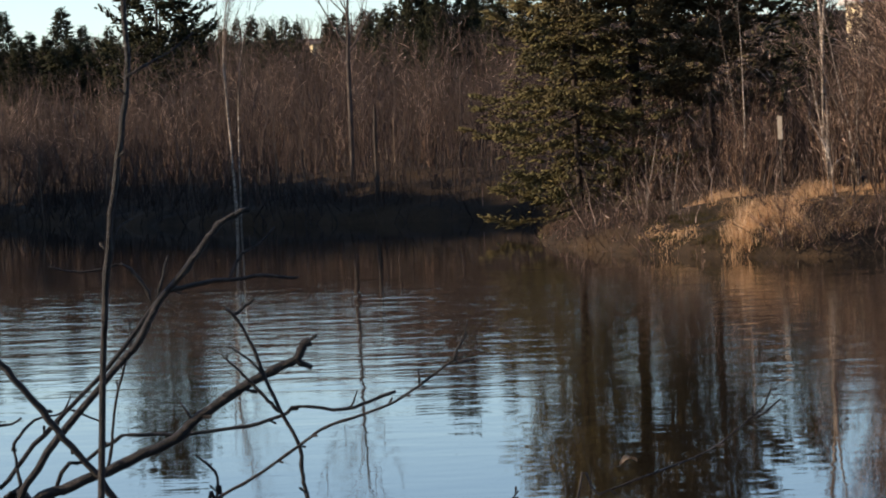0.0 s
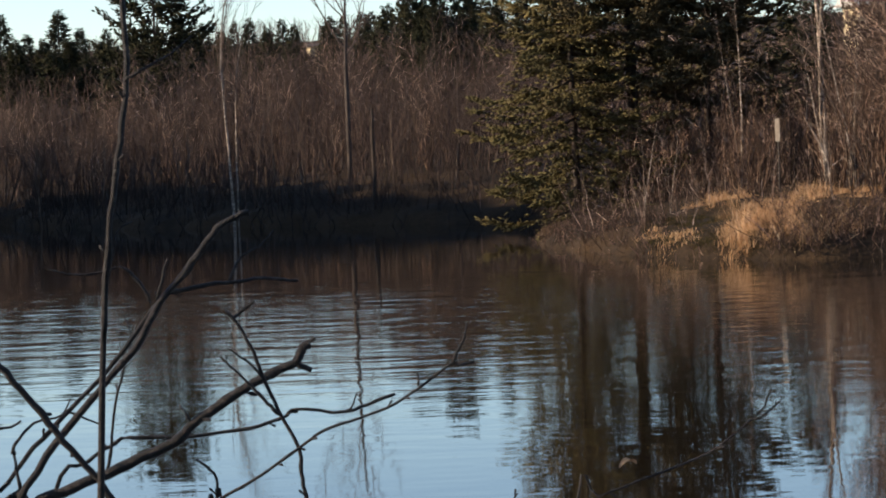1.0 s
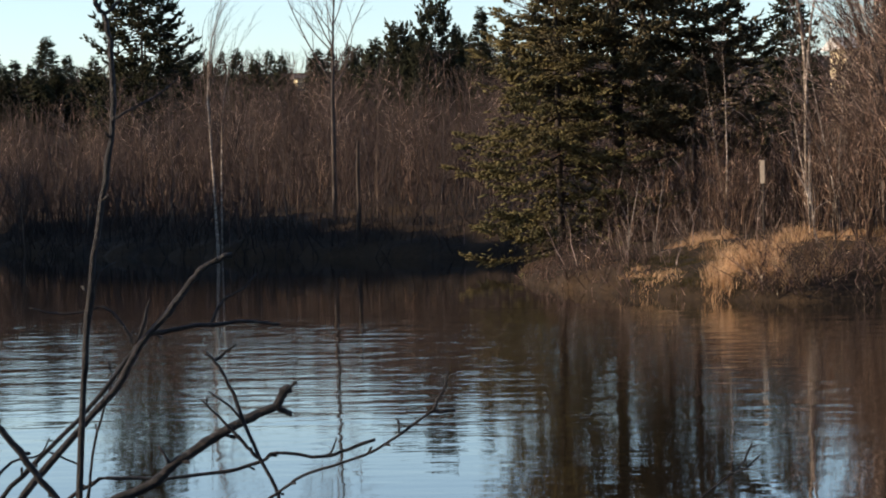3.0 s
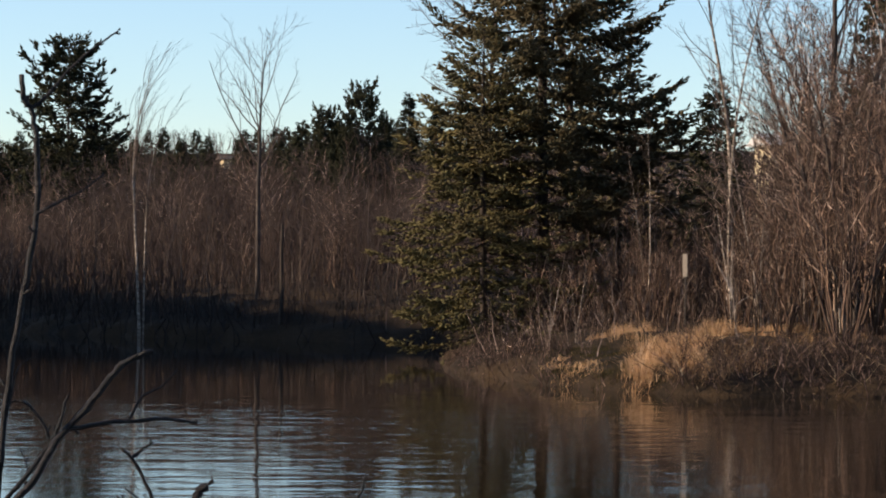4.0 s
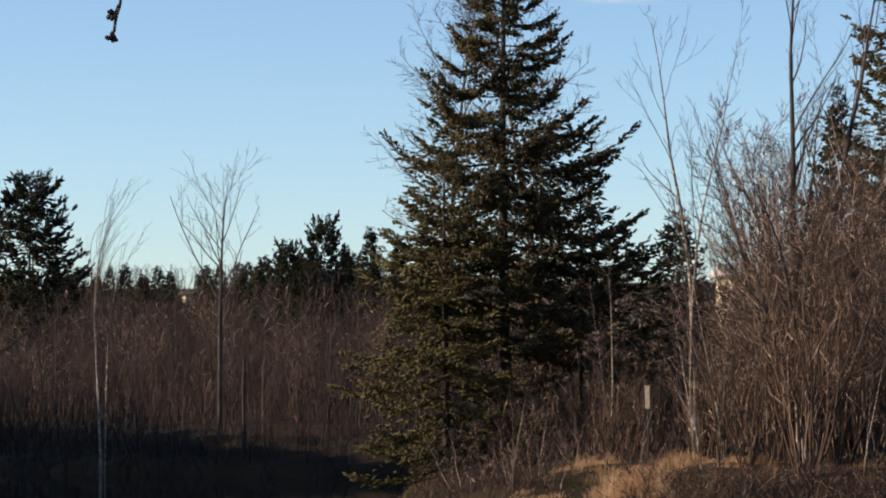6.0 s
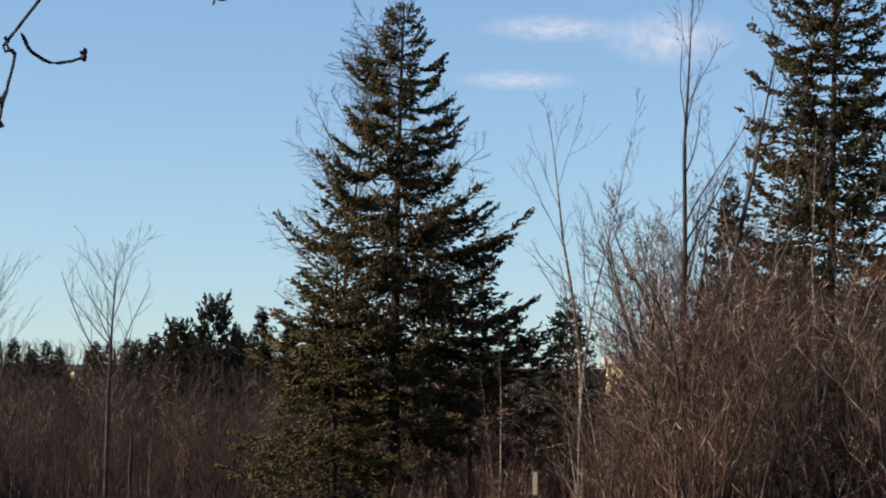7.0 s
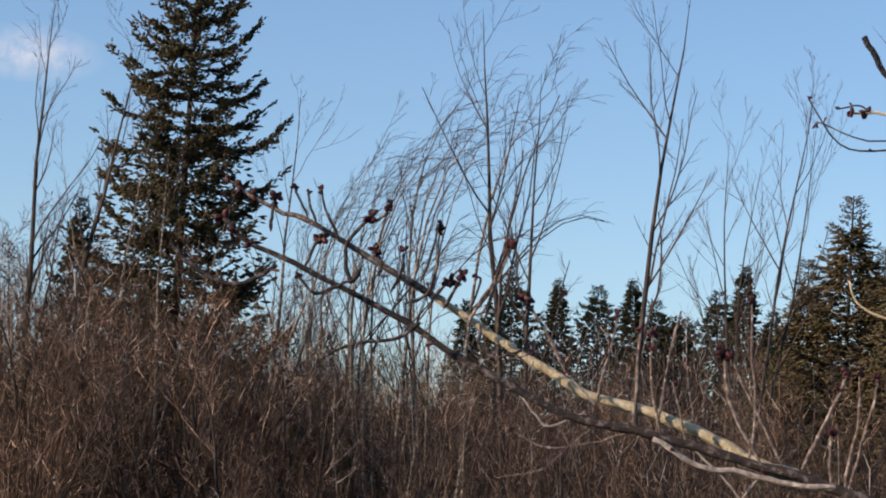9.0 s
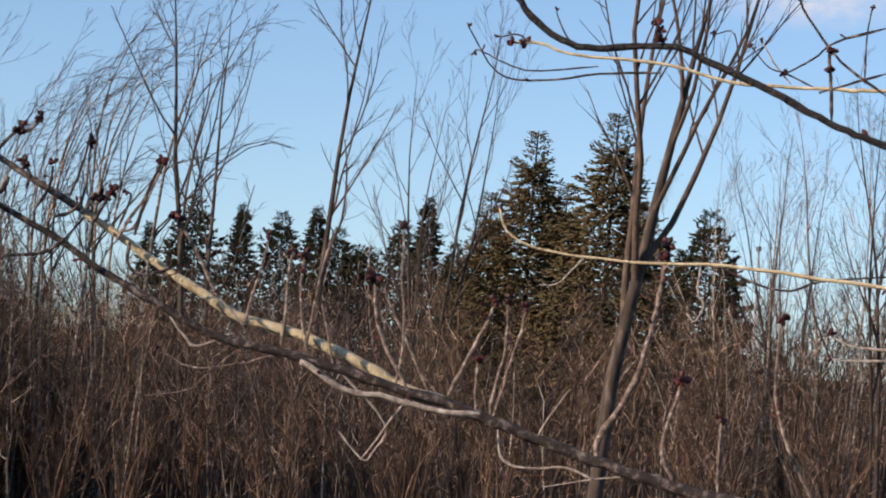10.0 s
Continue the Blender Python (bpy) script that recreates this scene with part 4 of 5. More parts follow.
grass("dry_grass", "large sunlit tuft of pale dry grass over the water", scatter(30, 80, lambda x, y, az, d, s: (az > 6.25) & (az < 7.9) & (d < 73) & (s > -0.1 + 0.9 * (az - 6.25)) & (s < 2.2 + 1.2 * (az - 6.25)) & clumpy(x, y, 1.3, -0.3)), 31, 0.25, 0.7, 44, M_STRAWGRASS)
grass("dry_grass", "dark orange-brown grass hanging over the bank edge", scatter(42, 60, lambda x, y, az, d, s: (az > 6.2) & (az < 9.0) & (d < 75) & (s > 0.2) & (s < 3.5) & clumpy(x, y, 1.1, 0.0)), 43, 0.15, 0.55, 30)
grass("dry_grass", "small lit tuft of dry grass at the water's edge", scatter(24, 14, lambda x, y, az, d, s: (az > 4.3) & (az < 5.6) & (d < 78) & (s > 0.0) & (s < 1.3)), 25, 0.1, 0.3, 34, M_STRAWGRASS)

grass("dry_grass", "tall sunlit straw tufts on the level ground by the sign post", scatter(72, 44, lambda x, y, az, d, s: (((az > 5.9) & (az < 6.7) & (d > 80)) | ((az > 7.8) & (az < 8.6) & (d > 75))) & (d < 84)), 73, 0.2, 0.6, 40, M_STRAWGRASS)
mo = Mat("moss", 0.95, spec=0.1)
mo.colour(mo.ramp(mo.island(), (0.0, (0.02, 0.019, 0.008)), (0.7, (0.045, 0.039, 0.016)), (1.0, (0.15, 0.11, 0.045))))
grass("moss", "short olive moss and dead leaves on the low bank by the spruce", scatter(66, 420, lambda x, y, az, d, s: (az > 4.4) & (az < 7.0) & (d < 79) & (s > -0.1) & (s < 5.0)), 67, 0.03, 0.12, 40, thin(mo, 0.3))
pale_sticks = thicket("dead_sticks", "bleached dead sticks lying over the dark bank", scatter(68, 70, lambda x, y, az, d, s: (az > 7.0) & (az < 12.5) & (d < 74) & (s > -0.3) & (s < 2.2)), 69, 0.5, 1.6, 0.013, 3, M_STRAW, 0.9)

# ---- post, houses ----
x, y = polar(7.47, 80)
sign = thing("sign_post", (x, y, gz(x, y)), "narrow pale board on a dark wooden post in the grass", "sign")
sign.rotation_euler = (0, 0, -0.35)
part("post", box_mesh("post", (0.06, 0.06, 2.1), (0, 0, 0.95), M_POST, 0.012), sign)
part("board", box_mesh("board", (0.15, 0.05, 0.7), (0.01, -0.08, 2.05), M_BOARD, 0.008), sign, "pale weathered board")
x, y = polar(-1.4, 119.5)
snag = thing("dead_snag", (x, y, gz(x, y)), "dark broken trunk standing at the far shore", "snag")
t = Tubes()
t.add([(0, 0, -0.3), (0.05, 0, 1.5), (0.02, 0.03, 3.2), (0.06, 0, 4.6)], [0.11, 0.1, 0.085, 0.06], 8)
part("trunk", t.mesh("trunk", M_SPRUCEBARK, True), snag)


def house(name, az, dist, roof_el, w, d, wall, roof, label, turn=0.0, wall_h=5.0):
    x, y = polar(az, dist)
    z1 = 3.0 + dist * math.tan(radians(roof_el))
    ob = thing(name, (x, y, z1 - wall_h), label, "house", "houses on the hill")
    ob.rotation_euler = (0, 0, turn)
    base = max(0.5, z1 - wall_h - gz(x, y) + 0.5)
    part("wall", box_mesh("wall", (w, d, wall_h + base), (0, 0, (wall_h - base) / 2), wall), ob)
    bm = bmesh.new()
    e = 0.5
    v = [bm.verts.new(c) for c in ((-w / 2 - e, -d / 2 - e, wall_h), (w / 2 + e, -d / 2 - e, wall_h), (w / 2 + e, d / 2 + e, wall_h), (-w / 2 - e, d / 2 + e, wall_h), (-w / 2 - e, 0, wall_h + d * 0.28), (w / 2 + e, 0, wall_h + d * 0.28))]
    for f in ((0, 1, 5, 4), (2, 3, 4, 5), (0, 4, 3), (1, 2, 5), (0, 3, 2, 1)):
        bm.faces.new([v[i] for i in f])
    me = bpy.data.meshes.new("roof")
    bm.to_mesh(me)
    bm.free()
    me.materials.append(roof)
    part("roof", me, ob)
    for i in range(max(1, int(w // 3))):
        cx = -w / 2 + (i + 0.5) * w / max(1, int(w // 3))
        win = part("window", box_mesh("window", (1.1, 0.08, 1.2), (cx, -d / 2 - 0.03, wall_h - 1.7), M_WALL_WHITE, 0.02), ob)
        part("pane", box_mesh("pane", (0.9, 0.05, 1.0), (cx, -d / 2 - 0.07, wall_h - 1.7), M_GLASS), win)
    return ob


house("house", -2.62, 300, 2.5, 0.9, 1.4, M_WALL_CREAM, M_ROOF, "small cream house on the hill behind the woods", 0.3, 3.5)
house("house", -0.02, 300, 2.75, 3.5, 6, M_WALL_CREAM, M_ROOF, "cream house half hidden by conifers", 0.3, 3.5)
house("house", -7.1, 285, 2.1, 2.8, 4, M_WALL_GREY, M_ROOF_SNOW, "grey house with a pale roof behind the pines", 0.1, 3.0)
house("house", 9.75, 175, 2.85, 4.0, 3, M_WALL_CREAM, M_ROOF_SNOW, "cream house with a pale roof seen through the brush", 0.2, 3.0)
house("house", 16.95, 130, 3.42, 1.8, 1.6, M_WALL_WHITE, M_ROOF_SNOW, "white house wall seen through the brush", 0.0, 2.4)
x, y = polar(33.6, 150)
lamp = thing("street_lamp", (x, y, gz(x, y)), "thin grey street lamp beyond the woods", "lamp")
t = Tubes()
top = 3 + 150 * math.tan(radians(5.55)) - gz(x, y)
t.add([(0, 0, 0), (0, 0, top * 0.5), (0, 0, top)], [0.1, 0.08, 0.06], 8)
part("pole", t.mesh("pole", M_POLE, True), lamp)
part("lamp_head", box_mesh("lamp_head", (0.28, 0.28, 0.3), (0, 0, top - 0.1), M_POLE, 0.05), lamp)

# ---- clouds ----
cl = Mat("thin_cloud", 1.0, spec=0.0)
cl.b.inputs["Base Color"].default_value = (0.85, 0.85, 0.87, 1)
tr = cl.node("ShaderNodeBsdfTransparent")
# fixed glow in place of sunlight falling on the cloud
em = cl.node("ShaderNodeEmission", Color=(0.86, 0.85, 0.88, 1), Strength=0.58)
mx = cl.node("ShaderNodeMixShader")
uv = cl.node("ShaderNodeTexCoord")
gr = cl.node("ShaderNodeTexGradient")
gr.gradient_type = "SPHERICAL"
mp = cl.node("ShaderNodeMapping")
cl.link(uv.outputs["Object"], mp.inputs["Vector"])
cl.link(mp.outputs["Vector"], gr.inputs["Vector"])
nz = cl.node("ShaderNodeTexNoise", Scale=3.4, Detail=7.0, Roughness=0.6)
cl.link(cl.coords((1.6, 1.0, 0.7)), nz.inputs["Vector"])
mm = cl.node("ShaderNodeMath")
mm.operation = "MULTIPLY"
cl.link(gr.outputs["Fac"], mm.inputs[0])
cl.link(cl.ramp(nz.outputs["Fac"], (0.25, (0, 0, 0)), (0.6, (1, 1, 1))), mm.inputs[1])
m2 = cl.node("ShaderNodeMath")
m2.operation = "MULTIPLY"
m2.use_clamp = True
m2.inputs[1].default_value = 1.0
cl.link(mm.outputs[0], m2.inputs[0])
cl.link(m2.outputs[0], mx.inputs[0])
cl.link(tr.outputs[0], mx.inputs[1])
cl.link(em.outputs[0], mx.inputs[2])
cl.link(mx.outputs[0], cl.t.nodes["Material Output"].inputs["Surface"])


def cloud(az, el, wide, high):
    """A wisp of cloud far off; wide and high in degrees."""
    D = 3000.0
    c = Vector((D * math.sin(radians(az)), D * math.cos(radians(az)), 3 + D * math.tan(radians(el))))
    me = mesh_of("cloud", [(-1, 0, -1), (1, 0, -1), (1, 0, 1), (-1, 0, 1)], [np.array([[0, 1, 2, 3]])], cl.m)
    ob = tagged(new("cloud", me), "thin white wisp of cloud", "cloud", "clouds", "structure")
    ob.location, ob.rotation_euler, ob.scale = c, (0, 0, -radians(az)), (D * radians(wide) / 2, 1, D * radians(high) / 2)


for a in ((7.7, 10.2, 3.6, 0.7), (10.3, 10.0, 3.4, 1.4), (6.9, 9.05, 3.0, 0.5), (0.5, 12.1, 15.0, 1.7), (8.0, 12.45, 15.0, 1.5), (34.4, 10.9, 5.5, 1.4)):
    cloud(*a)

# ---- branches close to the eye ----
def smooth_path(pts, per=4):
    """A Catmull-Rom path through the points."""
    p = [np.array(a) for a in pts]
    p = [2 * p[0] - p[1], *p, 2 * p[-1] - p[-2]]
    out = []
    for i in range(1, len(p) - 2):
        for k in range(per):
            u = k / per
            out.append(0.5 * (2 * p[i] + (p[i + 1] - p[i - 1]) * u + (2 * p[i - 1] - 5 * p[i] + 4 * p[i + 1] - p[i + 2]) * u * u + (3 * p[i] - p[i - 1] - 3 * p[i + 1] + p[i + 2]) * u ** 3))
    return out + [p[-2]]


near_rng = random.Random(77)


def bud_mesh(size, n, mat):
    """A tight cluster of small pointed buds."""
    bm = bmesh.new()
    for k in range(n):
        a, b = near_rng.uniform(0, 6.28), near_rng.uniform(-0.6, 1.0)
        d = Vector((math.cos(a) * math.cos(b), math.sin(a) * math.cos(b), math.sin(b)))
        m = Matrix.Translation(d * size * 0.5) @ d.to_track_quat("Z", "Y").to_matrix().to_4x4() @ Matrix.Diagonal((size * 0.34, size * 0.34, size * 0.55, 1))
        bmesh.ops.create_icosphere(bm, subdivisions=1, radius=1, matrix=m)
    me = bpy.data.meshes.new("flower_bud")
    bm.to_mesh(me)
    bm.free()
    me.materials.append(mat)
    return me


BUDS = [bud_mesh(0.0064, n, M_BUD) for n in (7, 9, 11)]
CATKINS = [bud_mesh(0.003, n, M_ALDER) for n in (4, 5, 6)]


def side_bud(mat):
    bm = bmesh.new()
    bmesh.ops.create_cone(bm, segments=6, radius1=0.0012, radius2=0.0011, depth=0.004, matrix=Matrix.Translation((0, 0, 0.003)))
    bmesh.ops.create_icosphere(bm, subdivisions=1, radius=0.0017, matrix=Matrix.Translation((0, 0, 0.0065)) @ Matrix.Diagonal((1, 1, 1.6, 1)))
    me = bpy.data.meshes.new("bud")
    bm.to_mesh(me)
    bm.free()
    me.materials.append(mat)
    return me


SIDE_BUDS = [side_bud(M_BUD), side_bud(M_ALDER)]


def twig(owner, pts, r0, r1, buds=0, bark_tone=0):
    """One branch of a near tree; radii in millimetres. buds: clusters at its tip."""
    ob, mat = owner
    # on the maple, 0 is sunlit wood; 1 and 4 carry painted shade
    mat = (M_GREYTWIG if ob is maple[0] and r0 < 2.6 else mat, M_MAPLE_SHADED, M_ALDER, M_REDTWIG, M_DEEP_SHADE)[bark_tone]
    thick = 1.25 if ob is not maple[0] else 1.15 if bark_tone == 3 else 1.2 if r0 < 2.6 else 1.0
    r0, r1 = r0 * thick, r1 * thick
    path = smooth_path(pts)
    n = len(path)
    lens = np.concatenate([[0], np.cumsum([np.linalg.norm(path[i + 1] - path[i]) for i in range(n - 1)])])
    f = lens / lens[-1]
    rad = [(r0 + (r1 - r0) * u) / 1000 * (1 + 0.04 * math.sin(60 * v + r0)) for u, v in zip(f, lens)]
    # swollen joints
    step = 0.045 + 0.02 * near_rng.random()
    rad = [r * (1 + 0.2 * math.exp(-(((v % step) - step / 2) / 0.003) ** 2)) for r, v in zip(rad, lens)]
    path = [p + np.array([near_rng.gauss(0, min(0.0007, 0.22 * rad[i])) for _ in range(3)]) * (0 < i < n - 1) for i, p in enumerate(path)]
    rad[0] *= 0.4
    path.append(path[-1] + (path[-1] - path[-2]) * 0.05)
    rad.append(0.0001)
    t = Tubes()
    t.add([p - np.array(ob.location) for p in path], rad, 8)
    br = part("branch", t.mesh("branch", mat, True), ob)
    # single buds along the wood
    for k in range(min(5, int(lens[-1] / 0.075))):
        i = near_rng.randrange(1, n - 1)
        if rad[i] > 0.005 and ob is maple[0]:
            continue
        b = part("bud", SIDE_BUDS[0 if ob is maple[0] else 1], br, "small pointed bud")
        way = Vector(path[i + 1]) - Vector(path[i - 1])
        out = way.cross(Vector((near_rng.gauss(0, 1), near_rng.gauss(0, 1), near_rng.gauss(0, 1)))).normalized() + way.normalized() * 0.8
        b.location, b.rotation_euler = Vector(path[i]) - ob.location, out.to_track_quat("Z", "Y").to_euler()
        s = rad[i] / 0.002 * 0.4 + 0.7
        b.scale = (s * 0.8, s * 0.8, s * near_rng.uniform(0.7, 1.3))
    for k in range(buds):
        c = path[-2] if k == 0 else path[max(0, n - 1 - 2 * k)]
        b = part("flower_bud", (BUDS if ob is maple[0] else CATKINS)[near_rng.randrange(3)], br, "round dark red flower bud" if ob is maple[0] else "small dark bud")
        s = near_rng.uniform(0.75, 1.25) * (1.0 if k == 0 else 0.8) * min(1.2, max(0.5, r1 / thick / 1.1)) * (1.15 if bark_tone == 3 else 1.0)
        b.location, b.scale = Vector(c) - ob.location + Vector((near_rng.gauss(0, 0.001), 0, near_rng.gauss(0.001, 0.001))), (s, s, s)
        b.rotation_euler = (near_rng.uniform(0, 6), near_rng.uniform(0, 6), 0)


alder = (thing("alder_bush", (-0.45, 2.36, gz(-0.45, 2.36)), "dark leafless alder bush on the bank in front of the water", "bush"), M_ALDER)
sapling = (thing("sapling", (0.02, 2.3, gz(0.02, 2.3)), "thin dark leafless sapling on the near bank", "sapling"), M_ALDER)
maple = (thing("maple_tree", (2.2, 1.2, gz(2.2, 1.2)), "leafless maple with sunlit grey branches and red buds", "tree"), M_MAPLE)
t = Tubes()
t.add([(0, 0, -0.3), (0.02, 0, 0.6), (-0.03, 0.02, 1.4), (0.0, 0.03, 2.2), (0.05, 0, 3.2), (0.0, 0.05, 4.5)], [0.14, 0.115, 0.1, 0.09, 0.07, 0.04], 12)
part("trunk", t.mesh("trunk", M_MAPLE, True), maple[0])
for z, h in ((2.35, 0.9), (2.7, 1.3), (2.9, 1.5), (3.0, 1.6), (3.15, 1.75)):
    t = Tubes()
    t.add([(0.02, 0.0, h - 0.35), (-0.1, 0.04, h - 0.2), (-0.25, 0.1, z - gz(2.2, 1.2))], [0.035, 0.025, 0.012], 8)
    part("limb", t.mesh("limb", M_MAPLE, True), maple[0])
bm = bmesh.new()
rows = []
for i in range(7):
    u = i / 6
    w = 0.006 * math.sin(math.pi * min(1, u * 0.92 + 0.06)) ** 0.7
    c = Vector((0.026 * u, 0.002 * math.sin(4 * u), 0.007 * math.sin(3.0 * u)))
    rows.append([bm.verts.new(c + Vector((0.002 * math.cos(2 * u), w * k, 0.004 * abs(k) + 0.002 * k * math.sin(5 * u)))) for k in (-1, -0.4, 0.4, 1)])
for a, b in zip(rows, rows[1:]):
    for k in range(3):
        bm.faces.new((a[k], a[k + 1], b[k + 1], b[k]))
bmesh.ops.solidify(bm, geom=bm.faces[:], thickness=0.0006)
me = bpy.data.meshes.new("leaf")
bm.to_mesh(me)
bm.free()
me.materials.append(M_LEAF)
leaf = part("leaf", me, sapling[0], "curled pale dry leaf")
leaf.location, leaf.rotation_euler = Vector((0.147, 2.295, 2.7165)) - sapling[0].location, (0.1, -0.15, 0.2)
leaf.scale = (0.7, 0.5, 0.7)
twig(alder, [(-0.340, 2.280, 1.400), (-0.335, 2.290, 2.300), (-0.304, 2.282, 2.796), (-0.299, 2.283, 2.866), (-0.292, 2.284, 2.944), (-0.281, 2.285, 3.008), (-0.270, 2.287, 3.078), (-0.271, 2.287, 3.137), (-0.275, 2.286, 3.169), (-0.281, 2.285, 3.176), (-0.284, 2.285, 3.200)], 4.2, 1.8)
twig(alder, [(-0.275, 2.286, 3.170), (-0.262, 2.288, 3.183), (-0.238, 2.290, 3.211), (-0.214, 2.293, 3.231), (-0.201, 2.294, 3.240)], 1.3, 0.6, buds=1)
twig(alder, [(-0.272, 2.284, 3.076), (-0.266, 2.285, 3.081), (-0.247, 2.287, 3.091), (-0.230, 2.289, 3.100), (-0.212, 2.290, 3.114)], 1.1, 0.5)
twig(alder, [(-0.294, 2.281, 2.899), (-0.288, 2.282, 2.934), (-0.282, 2.283, 2.948), (-0.270, 2.284, 2.954)], 1.0, 0.4)
twig(alder, [(-0.520, 2.350, 1.400), (-0.500, 2.370, 2.200), (-0.420, 2.390, 2.660), (-0.382, 2.369, 2.697), (-0.357, 2.373, 2.708), (-0.315, 2.379, 2.722), (-0.284, 2.383, 2.735), (-0.253, 2.387, 2.747), (-0.234, 2.389, 2.764), (-0.205, 2.391, 2.783), (-0.179, 2.393, 2.798), (-0.157, 2.395, 2.809), (-0.139, 2.396, 2.816), (-0.134, 2.396, 2.827), (-0.126, 2.397, 2.832)], 7.3, 3.4)
twig(alder, [(-0.140, 2.396, 2.816), (-0.134, 2.396, 2.812), (-0.125, 2.397, 2.808)], 2.6, 2.1)
twig(alder, [(-0.500, 2.340, 1.400), (-0.490, 2.340, 2.100), (-0.430, 2.360, 2.620), (-0.394, 2.347, 2.700), (-0.357, 2.353, 2.755), (-0.325, 2.358, 2.791), (-0.282, 2.363, 2.838), (-0.260, 2.366, 2.876), (-0.234, 2.368, 2.905), (-0.212, 2.371, 2.933), (-0.199, 2.372, 2.947), (-0.175, 2.374, 2.956)], 4.9, 2.3)
twig(alder, [(-0.550, 2.420, 1.400), (-0.530, 2.420, 2.300), (-0.431, 2.381, 2.692), (-0.415, 2.384, 2.709), (-0.383, 2.389, 2.747), (-0.346, 2.395, 2.784), (-0.308, 2.400, 2.821), (-0.270, 2.405, 2.869), (-0.262, 2.406, 2.881)], 3.1, 1.6)
twig(alder, [(-0.250, 2.367, 2.885), (-0.234, 2.368, 2.889), (-0.199, 2.372, 2.893), (-0.163, 2.374, 2.895), (-0.134, 2.376, 2.892)], 1.8, 1.0, buds=1)
twig(alder, [(-0.197, 2.372, 2.893), (-0.185, 2.373, 2.913), (-0.180, 2.373, 2.918), (-0.166, 2.374, 2.925), (-0.153, 2.375, 2.939)], 1.2, 0.6)
twig(alder, [(-0.261, 2.366, 2.883), (-0.255, 2.366, 2.899), (-0.253, 2.367, 2.909), (-0.250, 2.367, 2.917)], 1.3, 0.8)
twig(alder, [(-0.271, 2.405, 2.875), (-0.276, 2.404, 2.887), (-0.284, 2.403, 2.899), (-0.297, 2.402, 2.910), (-0.317, 2.399, 2.906), (-0.340, 2.396, 2.905), (-0.363, 2.393, 2.911)], 1.3, 0.6)
twig(alder, [(-0.410, 2.314, 2.842), (-0.398, 2.316, 2.829), (-0.375, 2.320, 2.800), (-0.352, 2.324, 2.768), (-0.328, 2.327, 2.736), (-0.310, 2.330, 2.710), (-0.260, 2.340, 2.600), (-0.200, 2.340, 2.000), (-0.180, 2.330, 1.400)], 2.5, 2.3)
twig(alder, [(-0.460, 2.450, 1.400), (-0.440, 2.450, 2.400), (-0.375, 2.421, 2.690), (-0.342, 2.426, 2.727), (-0.318, 2.429, 2.742), (-0.300, 2.432, 2.749), (-0.247, 2.437, 2.747), (-0.189, 2.443, 2.752), (-0.157, 2.445, 2.760), (-0.143, 2.446, 2.768), (-0.099, 2.448, 2.763), (-0.077, 2.449, 2.769), (-0.050, 2.449, 2.778)], 2.7, 1.3)
twig(alder, [(-0.300, 2.300, 1.400), (-0.240, 2.300, 2.500), (-0.216, 2.290, 2.696), (-0.208, 2.291, 2.704), (-0.175, 2.293, 2.721), (-0.134, 2.296, 2.747), (-0.113, 2.297, 2.761), (-0.078, 2.299, 2.772), (-0.047, 2.300, 2.783), (-0.017, 2.300, 2.802), (0.004, 2.300, 2.816), (0.011, 2.300, 2.815), (0.023, 2.300, 2.817)], 2.2, 1.0, buds=1)
twig(alder, [(0.004, 2.300, 2.816), (0.010, 2.300, 2.828), (0.015, 2.300, 2.836), (0.019, 2.300, 2.851)], 1.4, 0.6, buds=1)
twig(alder, [(-0.026, 2.300, 2.797), (-0.026, 2.300, 2.806), (-0.028, 2.300, 2.811)], 1.0, 0.7)
twig(alder, [(-0.098, 2.448, 2.763), (-0.091, 2.448, 2.768), (-0.086, 2.448, 2.781)], 1.0, 0.5)
twig(alder, [(-0.080, 2.360, 1.400), (-0.100, 2.360, 2.500), (-0.130, 2.356, 2.683), (-0.132, 2.356, 2.693), (-0.136, 2.356, 2.712), (-0.137, 2.356, 2.738), (-0.151, 2.355, 2.769), (-0.165, 2.354, 2.803), (-0.179, 2.353, 2.840), (-0.191, 2.352, 2.861), (-0.200, 2.351, 2.870)], 2.6, 1.3)
twig(alder, [(-0.191, 2.352, 2.861), (-0.183, 2.353, 2.868), (-0.172, 2.354, 2.876)], 1.4, 0.9, buds=1)
twig(alder, [(-0.151, 2.355, 2.769), (-0.161, 2.354, 2.780), (-0.171, 2.354, 2.791), (-0.185, 2.353, 2.807), (-0.204, 2.351, 2.827)], 1.5, 0.8)
twig(alder, [(-0.166, 2.354, 2.804), (-0.175, 2.354, 2.816), (-0.185, 2.353, 2.825), (-0.197, 2.352, 2.834)], 1.1, 0.6)
twig(alder, [(-0.240, 2.420, 1.900), (-0.200, 2.420, 2.400), (-0.212, 2.391, 2.682), (-0.217, 2.390, 2.693), (-0.216, 2.390, 2.711), (-0.223, 2.390, 2.722), (-0.234, 2.389, 2.731)], 1.8, 1.0)
twig(alder, [(-0.249, 2.387, 2.751), (-0.242, 2.388, 2.758), (-0.238, 2.388, 2.766), (-0.247, 2.387, 2.782)], 1.7, 1.0)
twig(alder, [(-0.324, 2.418, 2.709), (-0.316, 2.419, 2.735), (-0.312, 2.420, 2.772), (-0.301, 2.421, 2.813), (-0.293, 2.422, 2.839), (-0.295, 2.422, 2.855), (-0.301, 2.421, 2.867)], 1.3, 0.6)
